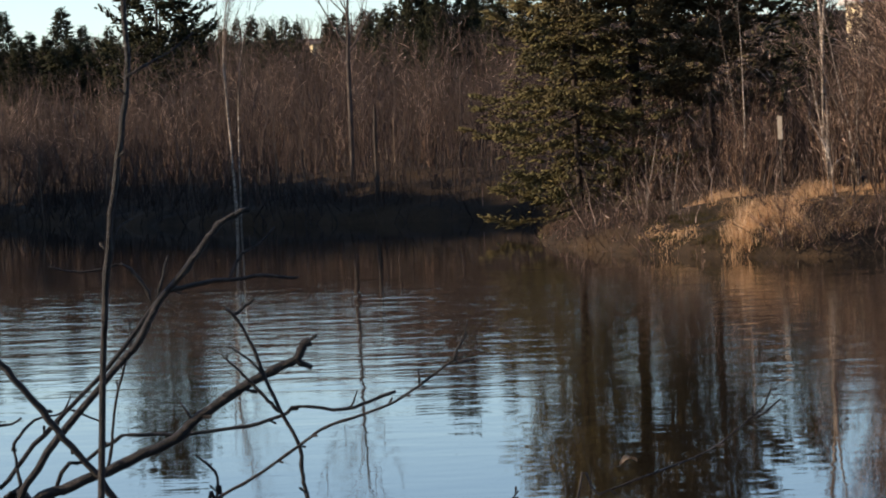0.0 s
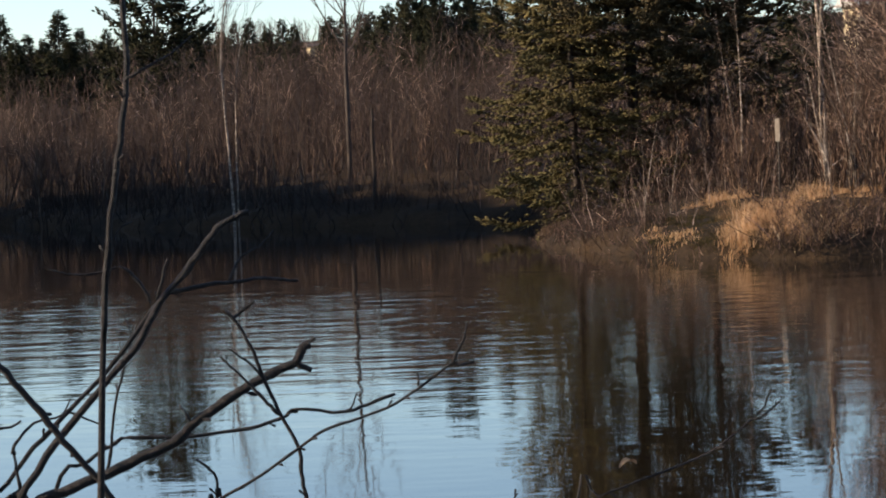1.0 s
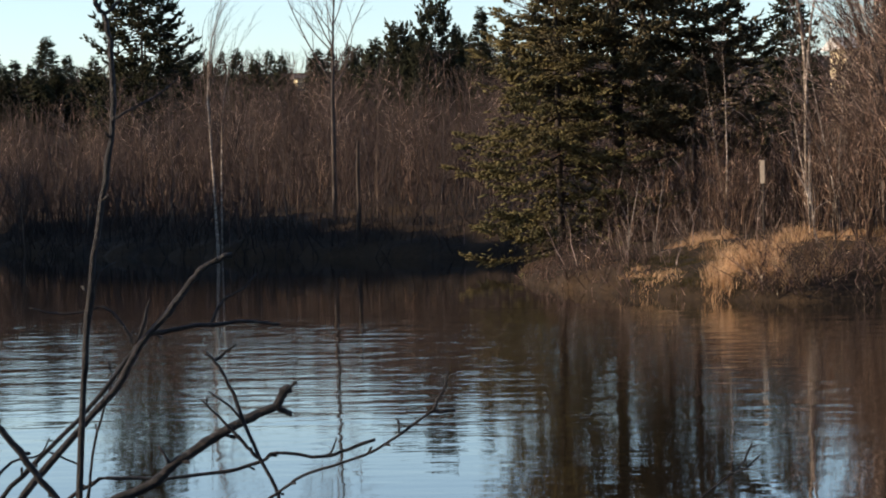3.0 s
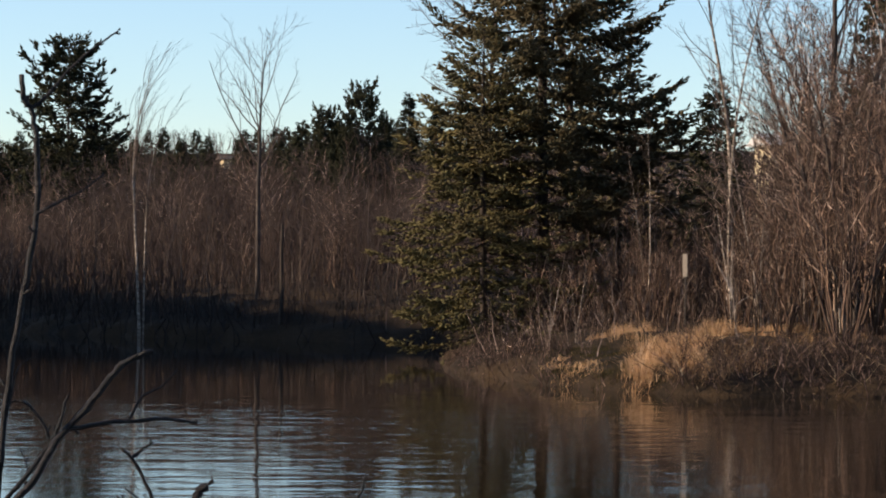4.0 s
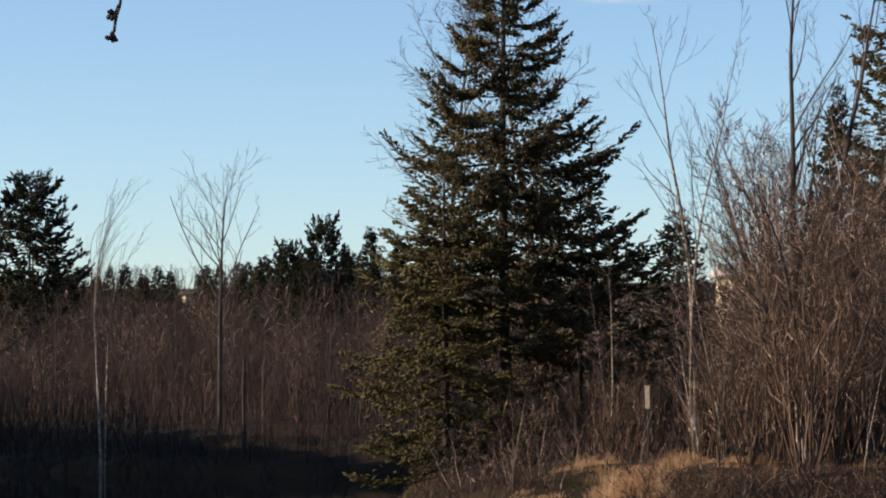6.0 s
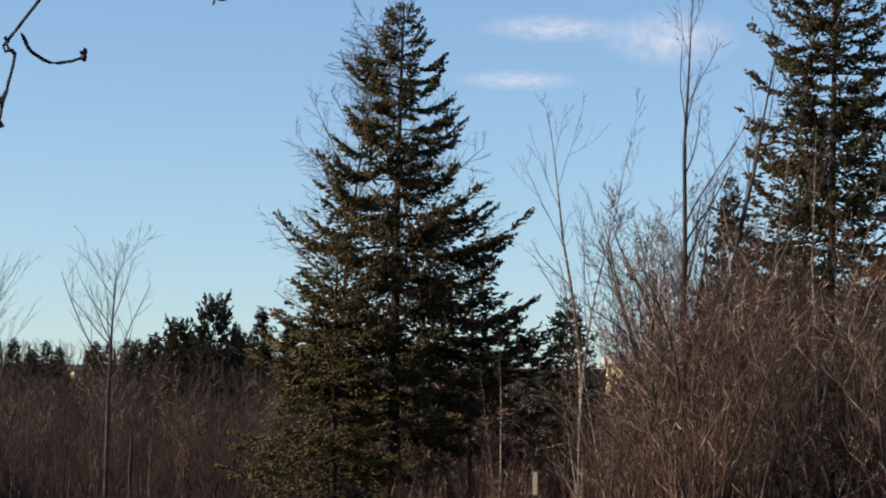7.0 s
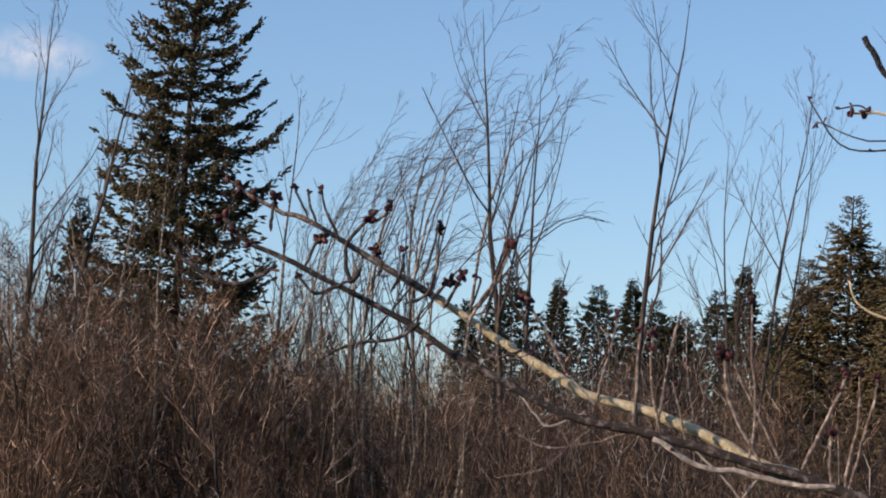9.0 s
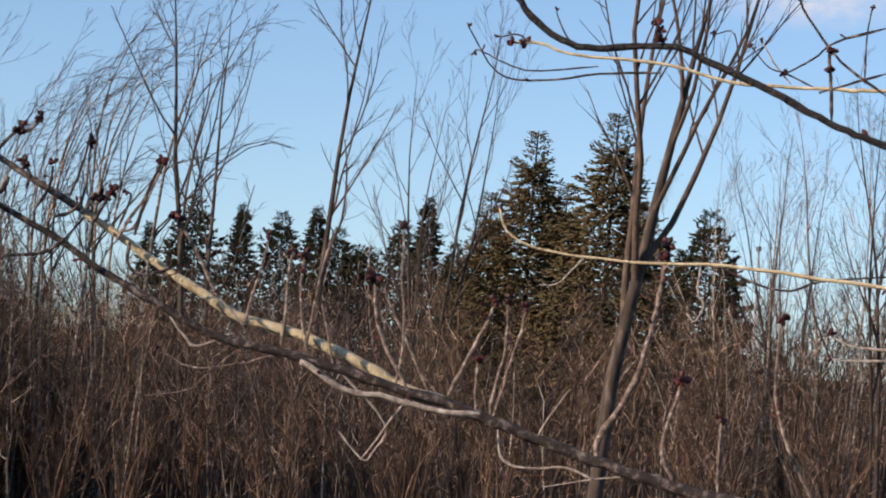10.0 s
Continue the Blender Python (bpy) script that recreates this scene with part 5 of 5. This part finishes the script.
twig(alder, [(-0.390, 2.368, 2.692), (-0.394, 2.367, 2.718), (-0.398, 2.367, 2.745)], 1.6, 1.0, buds=2)
twig(alder, [(-0.400, 2.366, 2.745), (-0.395, 2.367, 2.755), (-0.379, 2.370, 2.772), (-0.354, 2.374, 2.778), (-0.345, 2.375, 2.793)], 1.3, 0.6)
twig(alder, [(-0.346, 2.375, 2.780), (-0.333, 2.377, 2.774), (-0.316, 2.379, 2.766)], 1.0, 0.5)
twig(alder, [(-0.414, 2.364, 2.769), (-0.399, 2.367, 2.770), (-0.390, 2.368, 2.775)], 1.2, 0.7)
twig(sapling, [(0.020, 2.300, 1.400), (0.070, 2.300, 2.300), (0.109, 2.297, 2.685), (0.129, 2.296, 2.693), (0.174, 2.293, 2.709), (0.225, 2.289, 2.728), (0.255, 2.286, 2.749), (0.275, 2.283, 2.766), (0.280, 2.283, 2.776), (0.284, 2.282, 2.784)], 1.9, 0.7)
twig(sapling, [(0.262, 2.285, 2.756), (0.275, 2.284, 2.760), (0.291, 2.282, 2.773)], 1.0, 0.5)
twig(sapling, [(0.020, 2.300, 2.000), (0.036, 2.300, 2.400), (0.046, 2.299, 2.650), (0.050, 2.299, 2.686), (0.054, 2.299, 2.694), (0.058, 2.299, 2.699)], 1.1, 0.7)

twig(maple, [(1.950, 1.350, 2.450), (1.723, 1.791, 2.981), (1.654, 1.848, 3.009), (1.594, 1.894, 3.030), (1.536, 1.936, 3.047), (1.458, 1.988, 3.064), (1.378, 2.037, 3.086), (1.334, 2.063, 3.101), (1.286, 2.089, 3.118), (1.245, 2.110, 3.133), (1.176, 2.143, 3.151), (1.121, 2.169, 3.165), (1.085, 2.184, 3.173), (1.046, 2.200, 3.181), (1.001, 2.217, 3.204), (0.955, 2.234, 3.228), (0.907, 2.250, 3.258), (0.799, 2.265, 3.307), (0.758, 2.276, 3.323), (0.734, 2.283, 3.345)], 9.9, 2.3, buds=3, bark_tone=1)
twig(maple, [(1.262, 2.124, 3.132), (1.223, 2.143, 3.142), (1.197, 2.156, 3.157), (1.169, 2.169, 3.171), (1.122, 2.190, 3.189), (1.076, 2.209, 3.200), (1.046, 2.221, 3.219), (1.003, 2.238, 3.243), (0.958, 2.254, 3.273), (0.938, 2.261, 3.285)], 6.0, 3.4)
twig(maple, [(0.947, 2.258, 3.279), (0.938, 2.261, 3.285), (0.919, 2.267, 3.296), (0.823, 2.278, 3.345), (0.792, 2.287, 3.356), (0.766, 2.295, 3.368), (0.742, 2.301, 3.383)], 3.4, 1.4, buds=3, bark_tone=3)
twig(maple, [(1.262, 2.068, 3.124), (1.226, 2.086, 3.124), (1.188, 2.105, 3.133), (1.151, 2.122, 3.137), (1.126, 2.133, 3.153), (1.112, 2.140, 3.160)], 2.3, 2.1)
twig(maple, [(1.215, 2.125, 3.142), (1.199, 2.133, 3.172), (1.186, 2.139, 3.203), (1.182, 2.141, 3.243)], 1.8, 1.3, buds=1, bark_tone=3)
twig(maple, [(1.248, 2.108, 3.139), (1.268, 2.098, 3.188), (1.277, 2.094, 3.210), (1.283, 2.091, 3.229)], 2.1, 1.3, buds=1, bark_tone=3)
twig(maple, [(1.273, 2.096, 3.122), (1.271, 2.097, 3.147), (1.271, 2.097, 3.173)], 1.3, 1.0, buds=1, bark_tone=3)
twig(maple, [(1.284, 2.090, 3.123), (1.286, 2.089, 3.148), (1.293, 2.085, 3.185), (1.293, 2.085, 3.233)], 1.7, 1.0, buds=1, bark_tone=3)
twig(maple, [(1.286, 2.089, 3.121), (1.298, 2.082, 3.175), (1.304, 2.079, 3.201), (1.308, 2.077, 3.225)], 1.6, 1.0, buds=1, bark_tone=3)
twig(maple, [(1.371, 2.041, 3.093), (1.373, 2.040, 3.113), (1.388, 2.031, 3.143), (1.400, 2.024, 3.172), (1.407, 2.020, 3.209), (1.412, 2.017, 3.236), (1.416, 2.015, 3.277)], 2.6, 1.8, buds=2, bark_tone=3)
twig(maple, [(1.432, 2.005, 3.075), (1.423, 2.010, 3.096), (1.423, 2.010, 3.117), (1.432, 2.005, 3.154), (1.434, 2.003, 3.167)], 1.8, 1.3, buds=1, bark_tone=3)
twig(maple, [(1.467, 1.983, 3.068), (1.466, 1.983, 3.105), (1.466, 1.983, 3.133)], 1.6, 1.0, buds=1, bark_tone=3)
twig(maple, [(0.960, 2.232, 3.258), (0.968, 2.229, 3.276), (0.979, 2.225, 3.296), (0.989, 2.222, 3.315), (0.996, 2.219, 3.334)], 1.6, 1.0, buds=2, bark_tone=3)
twig(maple, [(0.927, 2.243, 3.282), (0.936, 2.240, 3.292), (0.943, 2.238, 3.300)], 1.6, 1.0, buds=2, bark_tone=3)
twig(maple, [(1.047, 2.199, 3.220), (1.031, 2.206, 3.253), (1.017, 2.211, 3.275), (1.009, 2.214, 3.288)], 1.8, 1.1, buds=2, bark_tone=3)
twig(maple, [(1.075, 2.188, 3.193), (1.079, 2.186, 3.215), (1.085, 2.184, 3.242), (1.091, 2.181, 3.276)], 1.4, 0.8, buds=1, bark_tone=3)
twig(maple, [(1.107, 2.175, 3.175), (1.109, 2.174, 3.202), (1.109, 2.174, 3.233), (1.111, 2.173, 3.262)], 1.6, 1.0, buds=1, bark_tone=3)
twig(maple, [(1.131, 2.164, 3.164), (1.123, 2.168, 3.203), (1.120, 2.169, 3.234), (1.121, 2.169, 3.260)], 1.5, 1.0, buds=2, bark_tone=3)
twig(maple, [(1.126, 2.166, 3.161), (1.134, 2.163, 3.225), (1.139, 2.161, 3.257), (1.144, 2.158, 3.281)], 1.3, 0.8, bark_tone=3)
twig(maple, [(0.905, 2.251, 3.276), (0.922, 2.245, 3.285), (0.930, 2.242, 3.302), (0.932, 2.242, 3.346)], 1.6, 0.9, buds=1, bark_tone=3)
twig(maple, [(0.964, 2.230, 3.268), (0.976, 2.226, 3.277), (1.000, 2.217, 3.345)], 1.0, 0.6, bark_tone=3)
twig(maple, [(1.153, 2.154, 3.153), (1.146, 2.158, 3.189), (1.139, 2.161, 3.215)], 1.1, 0.7, buds=1, bark_tone=3)
twig(maple, [(1.205, 2.130, 3.142), (1.209, 2.128, 3.189), (1.204, 2.130, 3.251), (1.203, 2.131, 3.291)], 1.3, 0.8, buds=1, bark_tone=3)
twig(maple, [(1.234, 2.116, 3.139), (1.201, 2.132, 3.209), (1.186, 2.139, 3.243)], 1.4, 0.8, buds=1, bark_tone=3)
twig(maple, [(1.157, 2.152, 3.156), (1.198, 2.133, 3.110), (1.190, 2.137, 3.083), (1.181, 2.141, 3.076), (1.158, 2.152, 3.103)], 1.0, 0.6, buds=1)
twig(maple, [(1.213, 2.126, 3.129), (1.202, 2.131, 3.113), (1.192, 2.136, 3.094), (1.181, 2.141, 3.077)], 1.0, 0.6)
twig(maple, [(1.011, 2.213, 3.194), (1.027, 2.207, 3.174), (1.034, 2.204, 3.169), (1.049, 2.199, 3.174), (1.065, 2.192, 3.183)], 1.0, 0.7)
twig(maple, [(1.100, 2.178, 3.165), (1.072, 2.189, 3.155), (1.033, 2.205, 3.149), (1.001, 2.217, 3.165)], 1.0, 0.6, buds=1, bark_tone=3)
twig(maple, [(1.071, 2.190, 3.168), (1.048, 2.199, 3.145), (1.030, 2.206, 3.128), (0.995, 2.219, 3.120)], 0.8, 0.5, bark_tone=3)
twig(maple, [(0.988, 2.222, 3.239), (0.979, 2.225, 3.228), (0.967, 2.229, 3.232), (0.961, 2.231, 3.242)], 0.7, 0.5, bark_tone=3)
twig(maple, [(0.993, 2.220, 3.234), (1.003, 2.216, 3.230), (1.022, 2.209, 3.238)], 0.7, 0.5, bark_tone=3)
twig(maple, [(1.074, 2.189, 3.191), (1.058, 2.195, 3.208), (1.048, 2.199, 3.218)], 1.0, 0.6, buds=1)
twig(maple, [(1.291, 2.086, 3.112), (1.297, 2.083, 3.084), (1.320, 2.070, 3.078), (1.347, 2.055, 3.081), (1.370, 2.042, 3.072)], 1.1, 0.8)
twig(maple, [(1.346, 2.056, 3.095), (1.323, 2.069, 3.104), (1.343, 2.057, 3.147), (1.348, 2.055, 3.153)], 0.8, 0.5)
twig(maple, [(1.392, 2.029, 3.076), (1.370, 2.042, 3.072), (1.330, 2.065, 3.062)], 0.7, 0.5)
twig(maple, [(0.688, 2.294, 3.319), (0.709, 2.289, 3.299), (0.740, 2.281, 3.285), (0.760, 2.276, 3.287), (0.784, 2.269, 3.304)], 2.3, 1.6, bark_tone=1)
twig(maple, [(0.859, 2.246, 3.308), (0.850, 2.249, 3.292), (0.844, 2.251, 3.323), (0.857, 2.247, 3.345), (0.866, 2.244, 3.353)], 2.1, 1.3, buds=2, bark_tone=1)
twig(maple, [(0.867, 2.244, 3.348), (0.876, 2.240, 3.356), (0.882, 2.239, 3.366)], 1.5, 1.0, buds=2, bark_tone=1)
twig(maple, [(0.777, 2.271, 3.335), (0.777, 2.271, 3.351), (0.780, 2.270, 3.367)], 1.6, 1.0, buds=2, bark_tone=1)
twig(maple, [(0.809, 2.261, 3.350), (0.800, 2.264, 3.368), (0.796, 2.265, 3.376)], 1.1, 0.8, buds=1, bark_tone=1)
twig(maple, [(0.817, 2.259, 3.345), (0.810, 2.261, 3.363), (0.808, 2.262, 3.375)], 1.1, 0.8, buds=1, bark_tone=1)
twig(maple, [(0.838, 2.253, 3.330), (0.824, 2.257, 3.359), (0.820, 2.258, 3.376)], 1.4, 0.8, buds=1, bark_tone=1)
twig(maple, [(0.911, 2.229, 3.295), (0.918, 2.226, 3.316), (0.925, 2.224, 3.349)], 1.2, 0.8, buds=1, bark_tone=1)
twig(maple, [(0.932, 2.221, 3.272), (0.939, 2.219, 3.286), (0.948, 2.215, 3.304)], 1.6, 1.0, buds=2, bark_tone=1)
twig(maple, [(0.954, 2.213, 3.268), (0.963, 2.210, 3.298), (0.960, 2.211, 3.303)], 1.1, 0.8, buds=1, bark_tone=1)
twig(maple, [(0.969, 2.208, 3.264), (0.977, 2.205, 3.304), (0.988, 2.200, 3.335)], 1.6, 1.0, buds=1, bark_tone=1)
twig(maple, [(0.885, 2.238, 3.283), (0.894, 2.235, 3.305), (0.895, 2.234, 3.321)], 1.4, 1.0, buds=1, bark_tone=1)
twig(maple, [(0.809, 2.262, 3.305), (0.818, 2.259, 3.327), (0.822, 2.258, 3.330)], 1.6, 1.3, buds=2, bark_tone=1)
twig(maple, [(0.913, 2.228, 3.258), (0.892, 2.235, 3.242), (0.852, 2.248, 3.234), (0.823, 2.257, 3.217)], 1.8, 0.8, bark_tone=1)
twig(maple, [(0.965, 2.209, 3.258), (0.966, 2.209, 3.235), (0.981, 2.203, 3.229), (1.002, 2.195, 3.237)], 1.6, 1.0, bark_tone=1)
twig(maple, [(0.845, 2.251, 3.291), (0.820, 2.258, 3.280), (0.804, 2.263, 3.294)], 1.6, 1.0, buds=1, bark_tone=1)
twig(maple, [(0.874, 2.241, 3.298), (0.876, 2.241, 3.313), (0.868, 2.243, 3.324)], 1.6, 1.0, buds=2, bark_tone=1)
twig(maple, [(2.000, 1.250, 2.900), (1.500, 1.100, 2.980), (0.968, 0.923, 3.208), (0.937, 0.948, 3.221), (0.899, 0.978, 3.235), (0.884, 0.989, 3.241), (0.868, 1.000, 3.250), (0.847, 1.014, 3.262), (0.826, 1.027, 3.272), (0.812, 1.036, 3.278), (0.782, 1.054, 3.275), (0.765, 1.063, 3.278), (0.752, 1.070, 3.289), (0.743, 1.075, 3.302), (0.736, 1.079, 3.316)], 3.1, 1.6, bark_tone=4)
twig(maple, [(1.950, 1.300, 3.000), (1.800, 1.750, 3.020), (1.721, 1.986, 3.468), (1.664, 2.029, 3.468), (1.638, 2.048, 3.468), (1.588, 2.082, 3.468), (1.538, 2.115, 3.470), (1.485, 2.148, 3.484), (1.403, 2.196, 3.489), (1.378, 2.210, 3.498), (1.351, 2.224, 3.497)], 3.3, 1.4, buds=2)
twig(maple, [(1.950, 1.300, 2.700), (1.700, 1.550, 2.780), (1.594, 1.768, 3.243), (1.524, 1.822, 3.255), (1.464, 1.864, 3.261), (1.407, 1.902, 3.267), (1.352, 1.937, 3.265), (1.300, 1.967, 3.267), (1.265, 1.987, 3.272), (1.241, 2.000, 3.285), (1.234, 2.003, 3.305)], 4.0, 1.0, buds=1)
twig(maple, [(0.877, 0.993, 3.246), (0.876, 0.994, 3.263), (0.875, 0.995, 3.278)], 0.8, 0.6, buds=2, bark_tone=1)
twig(maple, [(1.425, 2.068, 3.278), (1.442, 2.057, 3.282), (1.442, 2.057, 3.293)], 1.1, 1.5, buds=2, bark_tone=1)
twig(maple, [(1.377, 2.096, 3.280), (1.366, 2.102, 3.266), (1.355, 2.108, 3.253), (1.341, 2.116, 3.251)], 0.8, 0.5)
twig(maple, [(1.470, 2.040, 3.279), (1.469, 2.040, 3.252), (1.474, 2.037, 3.242), (1.468, 2.041, 3.226), (1.461, 2.045, 3.233)], 1.0, 0.6)
twig(maple, [(1.470, 2.040, 3.274), (1.477, 2.035, 3.264), (1.498, 2.022, 3.249), (1.517, 2.009, 3.213), (1.540, 1.994, 3.194)], 0.8, 0.5, bark_tone=1)
twig(maple, [(1.483, 2.031, 3.280), (1.511, 2.014, 3.266), (1.541, 1.993, 3.260), (1.562, 1.978, 3.270), (1.612, 1.943, 3.278)], 1.0, 0.8, bark_tone=1)
twig(maple, [(1.570, 1.973, 3.060), (1.553, 1.985, 3.095), (1.541, 1.993, 3.131), (1.534, 1.998, 3.167), (1.535, 1.997, 3.233)], 1.7, 1.0, buds=1, bark_tone=3)
twig(maple, [(1.649, 1.915, 3.207), (1.615, 1.941, 3.210), (1.591, 1.958, 3.211), (1.578, 1.968, 3.218), (1.573, 1.971, 3.223)], 1.5, 0.8, buds=2)
twig(maple, [(1.615, 1.940, 3.200), (1.587, 1.961, 3.198), (1.574, 1.970, 3.199)], 1.1, 0.8, buds=1)
twig(maple, [(1.429, 2.065, 3.459), (1.379, 2.095, 3.455), (1.332, 2.121, 3.445), (1.294, 2.141, 3.450), (1.267, 2.155, 3.493)], 1.1, 0.6, buds=1, bark_tone=1)
twig(maple, [(1.378, 2.095, 3.462), (1.318, 2.129, 3.454), (1.279, 2.149, 3.470), (1.273, 2.152, 3.467)], 0.8, 0.5, buds=1, bark_tone=1)
twig(maple, [(1.550, 1.987, 3.453), (1.527, 2.002, 3.465), (1.514, 2.011, 3.470), (1.500, 2.021, 3.489)], 0.8, 0.5, buds=1, bark_tone=1)
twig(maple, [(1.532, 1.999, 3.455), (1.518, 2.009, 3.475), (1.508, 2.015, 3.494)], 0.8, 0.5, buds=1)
twig(maple, [(1.602, 1.950, 3.512), (1.565, 1.977, 3.497), (1.548, 1.988, 3.480), (1.527, 2.002, 3.465)], 1.2, 0.7, buds=1, bark_tone=1)
twig(maple, [(1.605, 1.948, 3.448), (1.570, 1.973, 3.478), (1.542, 1.992, 3.520), (1.532, 1.999, 3.546)], 1.2, 0.9, bark_tone=1)
twig(maple, [(1.588, 1.960, 3.458), (1.588, 1.960, 3.506), (1.591, 1.958, 3.531)], 0.8, 0.6, buds=1, bark_tone=1)
twig(maple, [(1.493, 2.025, 3.452), (1.486, 2.030, 3.500), (1.470, 2.040, 3.499)], 0.7, 0.5, buds=1, bark_tone=1)
twig(maple, [(1.359, 2.106, 3.476), (1.349, 2.112, 3.491), (1.340, 2.116, 3.512)], 0.8, 0.5, buds=1, bark_tone=1)
twig(maple, [(1.318, 2.128, 3.481), (1.309, 2.133, 3.488), (1.292, 2.142, 3.484)], 0.8, 0.5, buds=2, bark_tone=1)
twig(maple, [(0.810, 1.037, 3.276), (0.807, 1.039, 3.282), (0.805, 1.040, 3.289)], 0.7, 0.7, buds=3, bark_tone=1)
twig(maple, [(1.559, 1.981, 3.059), (1.515, 2.011, 3.171), (1.521, 2.007, 3.182)], 1.0, 0.6, buds=1, bark_tone=1)
twig(maple, [(1.574, 1.970, 3.197), (1.560, 1.980, 3.238), (1.552, 1.986, 3.264)], 0.9, 0.5, buds=1, bark_tone=1)
twig(maple, [(1.604, 1.949, 3.469), (1.575, 1.969, 3.457), (1.554, 1.984, 3.448)], 1.1, 0.8, bark_tone=1)
twig(maple, [(1.950, 1.300, 3.150), (1.750, 1.500, 3.700), (1.200, 1.900, 4.000), (0.400, 2.300, 3.950), (0.060, 2.400, 3.720), (-0.131, 2.389, 3.480), (-0.134, 2.389, 3.453), (-0.142, 2.388, 3.416), (-0.148, 2.388, 3.387)], 1.8, 1.2, buds=1, bark_tone=1)
twig(maple, [(-0.130, 2.389, 3.472), (-0.119, 2.390, 3.454), (-0.096, 2.391, 3.445), (-0.070, 2.392, 3.452)], 1.6, 1.1, buds=1, bark_tone=1)
twig(maple, [(-0.134, 2.389, 3.451), (-0.140, 2.388, 3.456), (-0.144, 2.388, 3.462)], 1.1, 0.9, buds=1, bark_tone=1)
twig(maple, [(-0.141, 2.388, 3.419), (-0.145, 2.388, 3.412), (-0.147, 2.388, 3.407)], 1.0, 0.9, buds=1, bark_tone=1)
twig(maple, [(0.300, 2.320, 3.940), (0.120, 2.360, 3.720), (0.012, 2.360, 3.552), (0.044, 2.361, 3.512), (0.051, 2.361, 3.504), (0.060, 2.362, 3.508), (0.074, 2.362, 3.526)], 1.5, 1.1, buds=1, bark_tone=1)
twig(maple, [(0.300, 2.330, 3.940), (0.260, 2.360, 3.750), (0.153, 2.381, 3.550), (0.148, 2.381, 3.539), (0.141, 2.382, 3.538), (0.128, 2.382, 3.541), (0.135, 2.382, 3.554)], 1.4, 1.0, bark_tone=1)
